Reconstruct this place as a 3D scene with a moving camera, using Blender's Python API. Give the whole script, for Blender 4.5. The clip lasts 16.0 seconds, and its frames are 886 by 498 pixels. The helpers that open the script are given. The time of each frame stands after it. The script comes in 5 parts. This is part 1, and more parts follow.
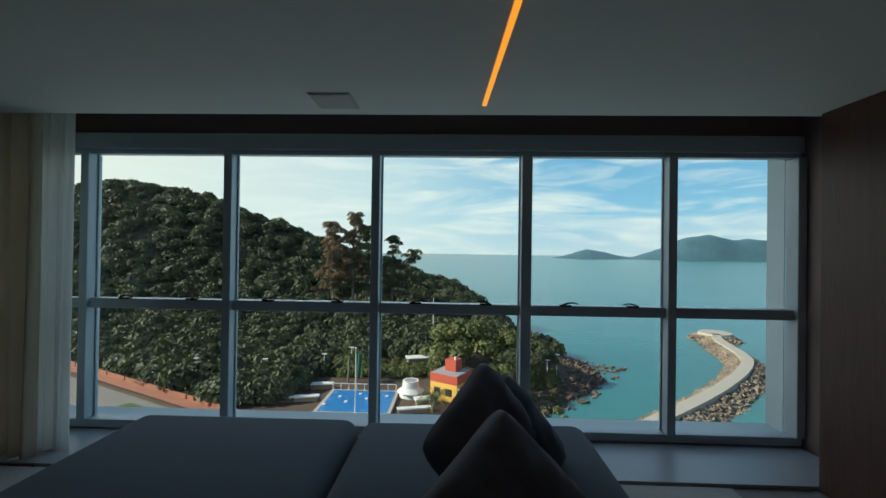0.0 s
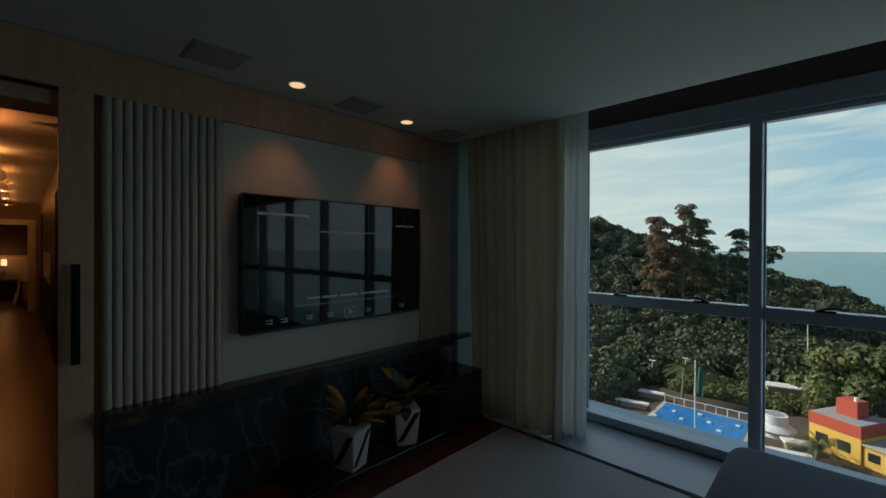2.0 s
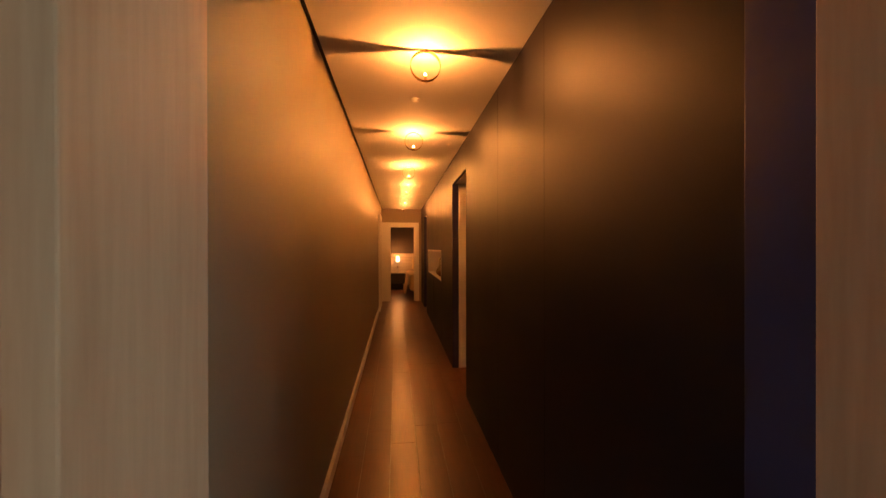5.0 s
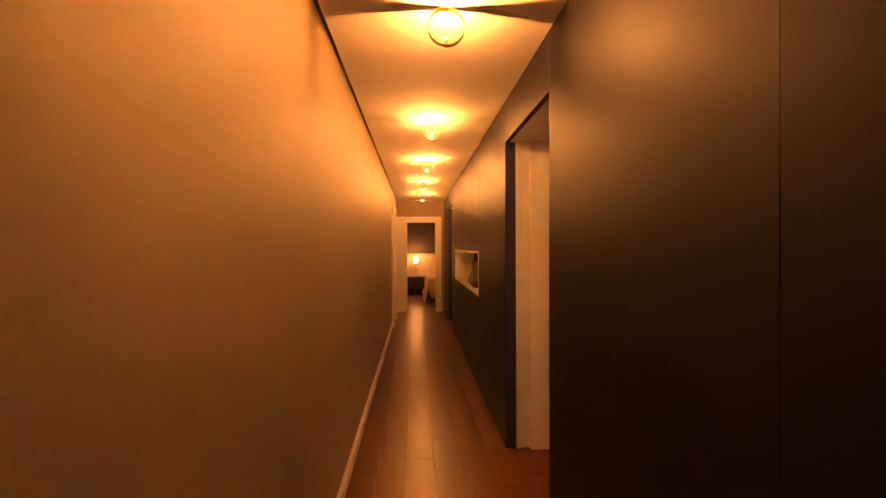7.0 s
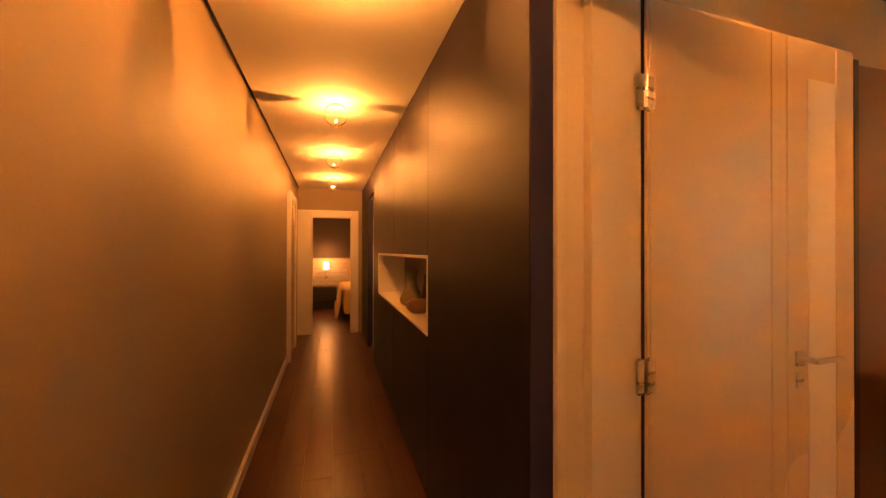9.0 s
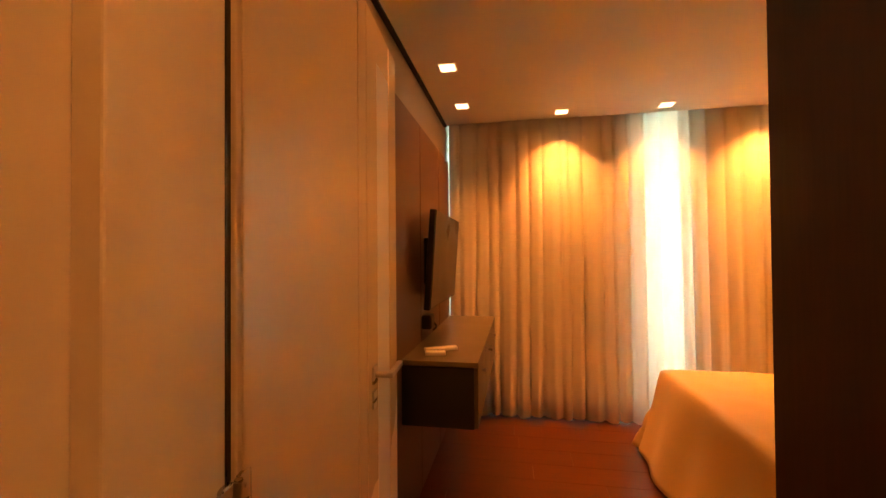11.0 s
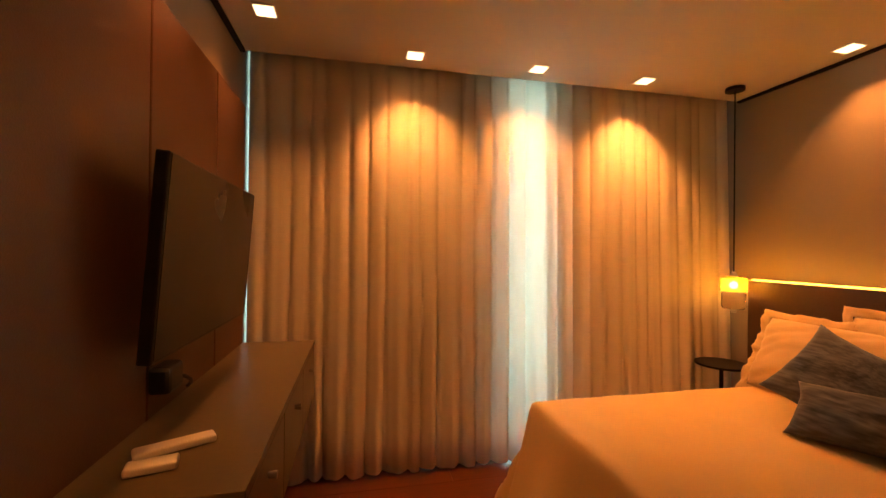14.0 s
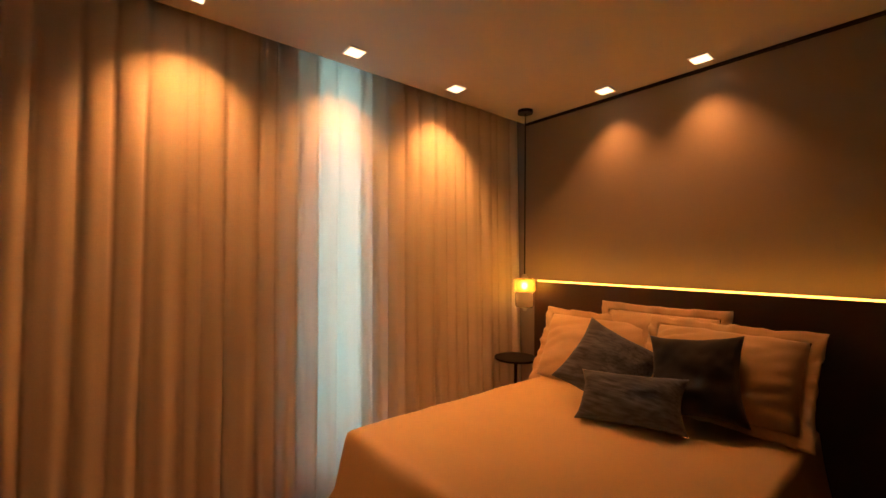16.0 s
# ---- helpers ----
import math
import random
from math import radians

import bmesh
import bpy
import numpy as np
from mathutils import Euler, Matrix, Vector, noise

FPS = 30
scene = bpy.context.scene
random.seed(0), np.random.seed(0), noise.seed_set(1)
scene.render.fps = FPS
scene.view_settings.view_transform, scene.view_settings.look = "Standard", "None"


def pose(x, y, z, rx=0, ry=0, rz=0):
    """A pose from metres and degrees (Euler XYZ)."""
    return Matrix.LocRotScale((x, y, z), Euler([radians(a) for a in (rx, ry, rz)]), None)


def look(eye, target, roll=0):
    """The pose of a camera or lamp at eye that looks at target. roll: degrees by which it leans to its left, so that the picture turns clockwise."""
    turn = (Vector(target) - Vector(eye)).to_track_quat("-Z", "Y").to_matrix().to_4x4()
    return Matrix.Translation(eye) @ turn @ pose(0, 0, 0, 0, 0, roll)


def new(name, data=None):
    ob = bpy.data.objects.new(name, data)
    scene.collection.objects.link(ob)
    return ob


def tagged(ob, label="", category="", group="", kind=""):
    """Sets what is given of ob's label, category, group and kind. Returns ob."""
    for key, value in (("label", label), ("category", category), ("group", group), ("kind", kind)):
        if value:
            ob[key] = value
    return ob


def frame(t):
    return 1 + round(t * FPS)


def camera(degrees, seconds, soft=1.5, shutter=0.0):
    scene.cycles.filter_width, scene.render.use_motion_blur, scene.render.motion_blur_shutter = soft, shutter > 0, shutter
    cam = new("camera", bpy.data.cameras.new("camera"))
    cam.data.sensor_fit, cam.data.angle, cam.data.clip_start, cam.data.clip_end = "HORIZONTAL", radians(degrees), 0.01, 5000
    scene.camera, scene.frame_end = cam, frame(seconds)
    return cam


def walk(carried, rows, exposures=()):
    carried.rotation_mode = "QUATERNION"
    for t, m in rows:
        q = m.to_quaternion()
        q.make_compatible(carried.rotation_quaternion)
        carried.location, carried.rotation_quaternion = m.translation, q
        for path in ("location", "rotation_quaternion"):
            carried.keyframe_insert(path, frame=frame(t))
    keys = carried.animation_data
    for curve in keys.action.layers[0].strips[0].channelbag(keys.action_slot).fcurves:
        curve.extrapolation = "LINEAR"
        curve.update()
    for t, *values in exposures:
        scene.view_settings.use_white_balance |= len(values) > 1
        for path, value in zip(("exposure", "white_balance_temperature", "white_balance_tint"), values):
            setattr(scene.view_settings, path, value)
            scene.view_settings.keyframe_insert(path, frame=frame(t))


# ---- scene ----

cam = camera(94.8, 16.0)
PATH = [
    (0, (0.568, 0.61, 1.451), (0.509, 2.609, 1.464), 0.8),
    (0.5, (0.254, 0.684, 1.451), (0.196, 2.683, 1.453), 0.8),
    (1, (-0.15, 0.676, 1.429), (-0.374, 2.663, 1.434), 0.9),
    (1.5, (-0.476, 0.645, 1.441), (-1.292, 2.471, 1.431), 1.1),
    (2, (-0.857, 0.577, 1.41), (-2.246, 2.016, 1.402), 0.2),
    (2.5, (-1.196, 0.461, 1.394), (-2.958, 1.407, 1.392), -0.0),
    (3, (-1.533, 0.31, 1.393), (-3.442, 0.907, 1.384), -0.2),
    (3.5, (-1.898, 0.26, 1.377), (-3.871, 0.592, 1.37), -0.4),
    (4, (-2.26, 0.195, 1.357), (-4.246, 0.43, 1.351), -0.2),
    (4.5, (-2.656, 0.234, 1.332), (-4.643, 0.469, 1.328), -0.1),
    (7, (-4.874, 0.263, 1.348), (-6.87, 0.397, 1.337), -0.2),
    (7.5, (-5.372, 0.267, 1.332), (-7.368, 0.397, 1.324), -0.0),
    (8, (-5.822, 0.231, 1.328), (-7.817, 0.362, 1.323), 0.0),
    (8.5, (-6.239, 0.254, 1.32), (-8.23, 0.449, 1.325), 0.2),
    (9, (-6.585, 0.355, 1.326), (-8.512, 0.889, 1.336), 0.1),
    (9.5, (-6.846, 0.466, 1.314), (-8.528, 1.547, 1.346), 0.4),
    (10, (-6.991, 0.563, 1.323), (-8.223, 2.138, 1.367), 0.0),
    (10.2, (-7.03, 0.607, 1.315), (-8.072, 2.314, 1.365), -0.2),
    (12.3, (-7.224, 0.959, 1.334), (-7.032, 2.95, 1.351), 0.2),
    (12.5, (-7.198, 1.041, 1.335), (-7.001, 3.032, 1.344), 0.2),
    (13, (-7.151, 1.255, 1.324), (-6.953, 3.245, 1.326), 0.4),
    (13.5, (-7.146, 1.475, 1.328), (-6.919, 3.462, 1.33), 0.6),
    (14, (-7.113, 1.661, 1.319), (-6.697, 3.617, 1.327), 0.6),
    (14.5, (-7.092, 1.787, 1.321), (-6.434, 3.675, 1.341), 0.7),
    (15, (-7.105, 1.872, 1.32), (-6.153, 3.631, 1.354), 0.7),
    (15.5, (-7.083, 1.921, 1.315), (-5.958, 3.574, 1.355), 0.5),
    (16, (-7.054, 1.942, 1.311), (-5.786, 3.488, 1.356), 0.5),
]
EXPOSURES = [
    (0.0, 0.08, 6150, 8), (1.0, 0.0, 6200, 8), (1.6, -0.12, 6100, 8), (2.0, -0.25, 6150, 9), (2.3, 0.5, 6500, 9), (2.6, 1.6, 6900, 10),
    (3.0, 2.55, 8000, 13), (3.6, 2.55, 7900, 13), (4.5, 2.6, 7600, 14), (7.0, 3.32, 7600, 13), (8.5, 3.3, 8200, 13), (9.5, 3.22, 8600, 17),
    (10.2, 3.05, 8800, 18), (12.5, 2.17, 8900, 22), (13.5, 2.05, 8000, 15), (14.5, 1.8, 6900, 12), (16.0, 1.45, 6300, 10),
]
walk(cam, [(t, look(eye, target, roll)) for t, eye, target, roll in PATH],
     exposures=EXPOSURES)

# ---- world, sun, large lights ----
SUN_EL, SUN_AZ = 31.0, 100.0      # degrees; azimuth to the left of straight ahead (+y)
world = bpy.data.worlds.new("sky")
scene.world = world
world.use_nodes = True
wn = world.node_tree.nodes
sky = wn.new("ShaderNodeTexSky")
sky.sky_type = "NISHITA"
sky.sun_disc = False
sky.sun_elevation = radians(SUN_EL)
sky.sun_rotation = radians(-SUN_AZ)
world.node_tree.links.new(sky.outputs[0], wn["Background"].inputs[0])
wn["Background"].inputs[1].default_value = 0.13
sun_way = Vector((math.sin(radians(SUN_AZ)) * math.cos(radians(SUN_EL)), -math.cos(radians(SUN_AZ)) * math.cos(radians(SUN_EL)), -math.sin(radians(SUN_EL))))


def lamp(name, kind, m, energy, colour, **more):
    data = bpy.data.lights.new(name, kind)
    data.energy, data.color = energy, colour
    if "size" in more:
        data.shape, data.size, data.size_y = "RECTANGLE", more["size"][0], more["size"][1]
    if "radius" in more:
        data.shadow_soft_size = more["radius"]
    if "cone" in more:
        data.spot_size, data.spot_blend = radians(more["cone"]), more.get("blend", 0.5)
    if "angle" in more:
        data.angle = radians(more["angle"])
    ob = new(name, data)
    ob.matrix_world = m
    return ob


WARM = (1.0, 0.332, 0.080)
lamp("sun", "SUN", look((0, 0, 60), Vector((0, 0, 60)) + sun_way), 5.0, (1.0, 0.90, 0.74), angle=0.6)
lamp("window_light", "AREA", look((0.2, 4.25, 1.3), (0.2, 0.0, 1.0)), 10.5, (0.86, 0.95, 1.0), size=(5.6, 2.1))
lamp("bedroom_window_light", "AREA", look((-6.05, 4.62, 1.3), (-6.05, 0.0, 1.3)), 50, (0.45, 0.85, 1.0), size=(2.6, 2.0))

# ---- materials ----
MATS = {}


def shader(name):
    m = bpy.data.materials.new(name)
    m.use_nodes = True
    nt = m.node_tree
    return m, nt, nt.nodes["Principled BSDF"]


def node(nt, kind, ins=(), operation="", data_type="", feature="", vector_type=""):
    n = nt.nodes.new(kind)
    if operation:
        n.operation = operation
    if data_type:
        n.data_type = data_type
    if feature:
        n.feature = feature
    if vector_type:
        n.vector_type = vector_type
    for k, v in dict(ins).items():
        if isinstance(v, bpy.types.NodeSocket):
            nt.links.new(v, n.inputs[k])
        else:
            n.inputs[k].default_value = v
    return n


def coords(nt, scale=(1, 1, 1), turn=(0, 0, 0)):
    tc = node(nt, "ShaderNodeTexCoord")
    return node(nt, "ShaderNodeMapping", {"Vector": tc.outputs["Object"], "Scale": scale, "Rotation": turn}).outputs[0]


def ramp(nt, fac, stops):
    r = node(nt, "ShaderNodeValToRGB", {"Fac": fac})
    els = r.color_ramp.elements
    while len(els) < len(stops):
        els.new(0.5)
    for e, (p, c) in zip(els, stops):
        e.position, e.color = p, (*c, 1)
    return r.outputs[0]


def shade(c, k):
    return tuple(min(1.0, v * k) for v in c)


def surface(name, colour, rough=0.6, metal=0.0, vary=0.08, scale=3.0, grain=60.0, bump=0.05, stretch=(1, 1, 1), sheen=0.0, coat=0.0, random_tint=0.0):
    """Two scales of variation over a base colour, with fine relief."""
    if name in MATS:
        return MATS[name]
    m, nt, b = shader(name)
    co = coords(nt, stretch)
    big = node(nt, "ShaderNodeTexNoise", {"Vector": co, "Scale": scale, "Detail": 4.0})
    fine = node(nt, "ShaderNodeTexNoise", {"Vector": co, "Scale": grain, "Detail": 3.0})
    mixed = node(nt, "ShaderNodeMath", {0: big.outputs[0], 1: fine.outputs[0]}, operation="ADD")
    half = node(nt, "ShaderNodeMath", {0: mixed.outputs[0], 1: 0.5}, operation="MULTIPLY")
    col = ramp(nt, half.outputs[0], [(0.3, shade(colour, 1 - vary)), (0.7, shade(colour, 1 + vary))])
    if random_tint:
        info = node(nt, "ShaderNodeObjectInfo")
        val = node(nt, "ShaderNodeMapRange", {"Value": info.outputs["Random"], "To Min": 1 - random_tint, "To Max": 1 + random_tint})
        col = node(nt, "ShaderNodeHueSaturation", {"Color": col, "Value": val.outputs[0]}).outputs[0]
    nt.links.new(col, b.inputs["Base Color"])
    rr = node(nt, "ShaderNodeMapRange", {"Value": big.outputs[0], "To Min": max(0.02, rough - 0.08), "To Max": min(1, rough + 0.08)})
    nt.links.new(rr.outputs[0], b.inputs["Roughness"])
    b.inputs["Metallic"].default_value = metal
    b.inputs["Sheen Weight"].default_value = sheen
    b.inputs["Coat Weight"].default_value = coat
    if bump:
        bp = node(nt, "ShaderNodeBump", {"Height": fine.outputs[0], "Strength": bump, "Distance": 0.01})
        nt.links.new(bp.outputs[0], b.inputs["Normal"])
    MATS[name] = m
    return m


def timber(name, dark, light, rough=0.45, along="z", fine=40.0, bump=0.06, tint=0.06):
    if name in MATS:
        return MATS[name]
    m, nt, b = shader(name)
    s = {"x": (0.6, 9, 9), "y": (9, 0.6, 9), "z": (9, 9, 0.6)}[along]
    co = coords(nt, s)
    info = node(nt, "ShaderNodeObjectInfo")
    shift = node(nt, "ShaderNodeVectorMath", {0: co, 1: info.outputs["Location"]}, operation="ADD")
    n1 = node(nt, "ShaderNodeTexNoise", {"Vector": shift.outputs[0], "Scale": 1.6, "Detail": 5.0, "Distortion": 0.6})
    n2 = node(nt, "ShaderNodeTexNoise", {"Vector": shift.outputs[0], "Scale": fine / 4, "Detail": 4.0})
    add = node(nt, "ShaderNodeMath", {0: n1.outputs[0], 1: n2.outputs[0]}, operation="ADD")
    half = node(nt, "ShaderNodeMath", {0: add.outputs[0], 1: 0.5}, operation="MULTIPLY")
    col = ramp(nt, half.outputs[0], [(0.32, dark), (0.68, light)])
    val = node(nt, "ShaderNodeMapRange", {"Value": info.outputs["Random"], "To Min": 1 - tint, "To Max": 1 + tint})
    col = node(nt, "ShaderNodeHueSaturation", {"Color": col, "Value": val.outputs[0]}).outputs[0]
    nt.links.new(col, b.inputs["Base Color"])
    b.inputs["Roughness"].default_value = rough
    bp = node(nt, "ShaderNodeBump", {"Height": n2.outputs[0], "Strength": bump, "Distance": 0.004})
    nt.links.new(bp.outputs[0], b.inputs["Normal"])
    MATS[name] = m
    return m


def glow(name, colour, strength):
    if name in MATS:
        return MATS[name]
    m, nt, b = shader(name)
    b.inputs["Base Color"].default_value = (*shade(colour, 0.6), 1)
    b.inputs["Emission Color"].default_value = (*colour, 1)
    b.inputs["Emission Strength"].default_value = strength
    MATS[name] = m
    return m


def sheen_of(nt, head_on):
    """Share of light that a thin pane mirrors, alike from both of its sides."""
    edge = node(nt, "ShaderNodeLayerWeight", {"Blend": 0.5})
    steep = node(nt, "ShaderNodeMath", {0: edge.outputs["Facing"], 1: 5.0}, operation="POWER")
    return node(nt, "ShaderNodeMapRange", {"Value": steep.outputs[0], "To Min": head_on, "To Max": 0.9}).outputs[0]


def pane_glass(name, tint=(0.96, 1, 1), gloss=0.02):
    m, nt, b = shader(name)
    nt.nodes.remove(b)
    clear = node(nt, "ShaderNodeBsdfTransparent", {"Color": (*tint, 1)})
    shine = node(nt, "ShaderNodeBsdfGlossy", {"Roughness": gloss})
    mix = node(nt, "ShaderNodeMixShader", {0: sheen_of(nt, 0.025), 1: clear.outputs[0], 2: shine.outputs[0]})
    nt.links.new(mix.outputs[0], nt.nodes["Material Output"].inputs[0])
    return m


def cloth(name, colour, see=0.0, rough=0.9, sheer=0.0, grain=180.0, vary=0.06, bump=0.12, stretch=(1, 1, 1)):
    """Woven cloth; see: share of light that passes as translucence; sheer: share that passes straight."""
    m, nt, b = shader(name)
    co = coords(nt, stretch)
    n1 = node(nt, "ShaderNodeTexNoise", {"Vector": co, "Scale": grain, "Detail": 2.0})
    n2 = node(nt, "ShaderNodeTexNoise", {"Vector": co, "Scale": 2.5, "Detail": 3.0})
    add = node(nt, "ShaderNodeMath", {0: n1.outputs[0], 1: n2.outputs[0]}, operation="ADD")
    half = node(nt, "ShaderNodeMath", {0: add.outputs[0], 1: 0.5}, operation="MULTIPLY")
    col = ramp(nt, half.outputs[0], [(0.3, shade(colour, 1 - vary)), (0.7, shade(colour, 1 + vary))])
    nt.links.new(col, b.inputs["Base Color"])
    b.inputs["Roughness"].default_value = rough
    b.inputs["Sheen Weight"].default_value = 0.15
    bp = node(nt, "ShaderNodeBump", {"Height": n1.outputs[0], "Strength": bump, "Distance": 0.004})
    nt.links.new(bp.outputs[0], b.inputs["Normal"])
    out = b.outputs[0]
    if see:
        tr = node(nt, "ShaderNodeBsdfTranslucent", {"Color": col})
        out = node(nt, "ShaderNodeMixShader", {0: see, 1: out, 2: tr.outputs[0]}).outputs[0]
    if sheer:
        cl = node(nt, "ShaderNodeBsdfTransparent")
        out = node(nt, "ShaderNodeMixShader", {0: sheer, 1: out, 2: cl.outputs[0]}).outputs[0]
    nt.links.new(out, nt.nodes["Material Output"].inputs[0])
    return m


def marble(name, base, vein, rough=0.12, scale=2.2):
    m, nt, b = shader(name)
    co = coords(nt, (1, 1, 0.55), (0.5, 0.3, 0.2))
    warp = node(nt, "ShaderNodeTexNoise", {"Vector": co, "Scale": 2.0, "Detail": 6.0})
    bend = node(nt, "ShaderNodeVectorMath", {0: co, 1: warp.outputs["Color"]}, operation="ADD")
    vo = node(nt, "ShaderNodeTexVoronoi", {"Vector": bend.outputs[0], "Scale": scale}, feature="DISTANCE_TO_EDGE")
    n2 = node(nt, "ShaderNodeTexNoise", {"Vector": co, "Scale": 9.0, "Detail": 6.0})
    veins = ramp(nt, vo.outputs[0], [(0.0, vein), (0.035, shade(base, 1.6)), (0.2, base)])
    cloud = ramp(nt, n2.outputs[0], [(0.35, shade(base, 0.5)), (0.75, shade(vein, 0.55))])
    mix = node(nt, "ShaderNodeMix", {"Factor": 0.4, "A": veins, "B": cloud}, data_type="RGBA")
    nt.links.new(mix.outputs["Result"], b.inputs["Base Color"])
    b.inputs["Roughness"].default_value = rough
    MATS[name] = m
    return m


white_wall = surface("white_paint", (0.50, 0.585, 0.595), 0.7, vary=0.03, bump=0.03, grain=120)
ceiling_paint = surface("ceiling_paint", (0.70, 0.68, 0.64), 0.8, vary=0.03, bump=0.02, grain=140)
taupe_wall = surface("taupe_paint", (0.34, 0.265, 0.19), 0.55, vary=0.04, bump=0.04, grain=150)
navy_panel = surface("graphite_lacquer", (0.0125, 0.0092, 0.0165), 0.48, vary=0.10, scale=1.5, bump=0.03, grain=200)
navy_panel.node_tree.nodes["Principled BSDF"].inputs["Specular IOR Level"].default_value = 0.24
navy_edge = surface("navy_lacquer", (0.030, 0.030, 0.095), 0.4, vary=0.08, bump=0.02)
light_oak = timber("light_oak", (0.54, 0.305, 0.19), (0.67, 0.41, 0.27), 0.5, "z")
oak_band = timber("light_oak_flat", (0.54, 0.30, 0.185), (0.67, 0.405, 0.265), 0.5, "z")
dark_wood = timber("reddish_dark_wood", (0.062, 0.025, 0.018), (0.115, 0.05, 0.036), 0.45, "z")
floor_wood = timber("floor_planks", (0.080, 0.021, 0.0065), (0.132, 0.036, 0.0105), 0.30, "x", bump=0.012, tint=0.05)
white_trim = surface("white_trim", (0.78, 0.75, 0.70), 0.4, vary=0.02, bump=0.01)
white_door = surface("white_lacquer_door", (0.73, 0.63, 0.50), 0.26, vary=0.02, bump=0.006, scale=1.2)
black_metal = surface("black_metal", (0.015, 0.015, 0.016), 0.38, 0.6, vary=0.1, bump=0.01)
steel = surface("brushed_steel", (0.55, 0.53, 0.50), 0.28, 1.0, vary=0.06, stretch=(1, 1, 12), bump=0.03)
frame_alu = surface("grey_aluminium", (0.44, 0.52, 0.57), 0.34, 0.0, vary=0.05, bump=0.02)
recess_brown = surface("dark_brown_paint", (0.19, 0.135, 0.125), 0.7, vary=0.06)
panel_grey = surface("warm_grey_panel", (0.68, 0.63, 0.54), 0.55, vary=0.03, bump=0.03, grain=160)
flute_paint = surface("greige_lacquer", (0.58, 0.52, 0.42), 0.5, vary=0.04, bump=0.03)
green_marble = marble("dark_green_marble", (0.014, 0.028, 0.036), (0.10, 0.17, 0.19), 0.16, 3.4)
shelf_stone = marble("brown_stone", (0.05, 0.04, 0.035), (0.16, 0.12, 0.10), 0.2, 3.0)
black_lacquer = surface("black_lacquer", (0.010, 0.010, 0.012), 0.15, vary=0.1, bump=0.0)
vent_grey = surface("vent_grey", (0.42, 0.40, 0.37), 0.6, vary=0.04)
sill_stone = surface("pale_stone", (0.40, 0.43, 0.46), 0.35, vary=0.05, scale=8, grain=90)
rug_wool = cloth("pale_grey_rug", (0.42, 0.42, 0.40), grain=90, vary=0.14, bump=0.5)
sofa_cloth = cloth("blue_grey_upholstery", (0.068, 0.094, 0.13), grain=260, vary=0.10, bump=0.25)
cushion_dark = cloth("dark_grey_velvet", (0.115, 0.118, 0.155), grain=220, vary=0.15)
linen = cloth("beige_linen", (0.80, 0.73, 0.60), see=0.42, grain=150)
voile = cloth("white_voile", (0.85, 0.86, 0.84), see=0.55, sheer=0.12, grain=200)
drape = cloth("cream_sheer_drape", (0.92, 0.86, 0.78), see=0.33, sheer=0.03, grain=170, vary=0.05)
blackout = cloth("beige_lining", (0.50, 0.45, 0.38), grain=170, vary=0.05)
sheet = cloth("sand_satin_bedspread", (0.67, 0.49, 0.235), rough=0.62, grain=240, vary=0.05, bump=0.06)
pillow_cloth = cloth("sand_pillow_cotton", (0.66, 0.49, 0.27), rough=0.7, grain=240, vary=0.04, bump=0.08)
leather = surface("brown_leather_panel", (0.115, 0.056, 0.035), 0.42, vary=0.10, scale=2, grain=220, bump=0.10)
greige_wall = surface("greige_paint", (0.34, 0.29, 0.24), 0.55, vary=0.03, bump=0.05, grain=170)
head_board = surface("dark_brown_board", (0.10, 0.06, 0.045), 0.5, vary=0.1, bump=0.08)
console_paint = surface("olive_grey_lacquer", (0.13, 0.105, 0.065), 0.34, vary=0.05, bump=0.02)
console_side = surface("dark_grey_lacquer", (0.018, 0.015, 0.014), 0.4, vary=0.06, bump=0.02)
screen_black, scr_nt, scr = shader("screen_glass")
scr.inputs["Base Color"].default_value = (0.006, 0.008, 0.009, 1)
scr.inputs["Roughness"].default_value = 0.035
scr.inputs["IOR"].default_value = 1.48
plastic_black = surface("black_plastic", (0.012, 0.012, 0.013), 0.42, vary=0.1, bump=0.02)
window_glass = pane_glass("window_glass")
lamp_glow = glow("warm_bulb", (1.0, 0.55, 0.2), 40.0)
spot_glow = glow("warm_downlight", (1.0, 0.66, 0.34), 1.1)
strip_glow = glow("amber_led_strip", (1.0, 0.34, 0.015), 0.95)
head_glow = glow("amber_headboard_led", (1.0, 0.37, 0.035), 4.6)

# ---- mesh helpers ----
ORIGIN = {}


def cube(bm, x0, x1, y0, y1, z0, z1, bevel=0.0, segs=2):
    made = bmesh.ops.create_cube(bm, size=1.0)["verts"]
    bmesh.ops.scale(bm, vec=(abs(x1 - x0), abs(y1 - y0), abs(z1 - z0)), verts=made)
    bmesh.ops.translate(bm, vec=((x0 + x1) / 2, (y0 + y1) / 2, (z0 + z1) / 2), verts=made)
    if bevel:
        edges = {e for v in made for e in v.link_edges}
        bmesh.ops.bevel(bm, geom=list(edges), offset=bevel, segments=segs, affect="EDGES", profile=0.5)
    return bm


def block(x0, x1, y0, y1, z0, z1, bevel=0.0, segs=2):
    return cube(bmesh.new(), x0, x1, y0, y1, z0, z1, bevel, segs)


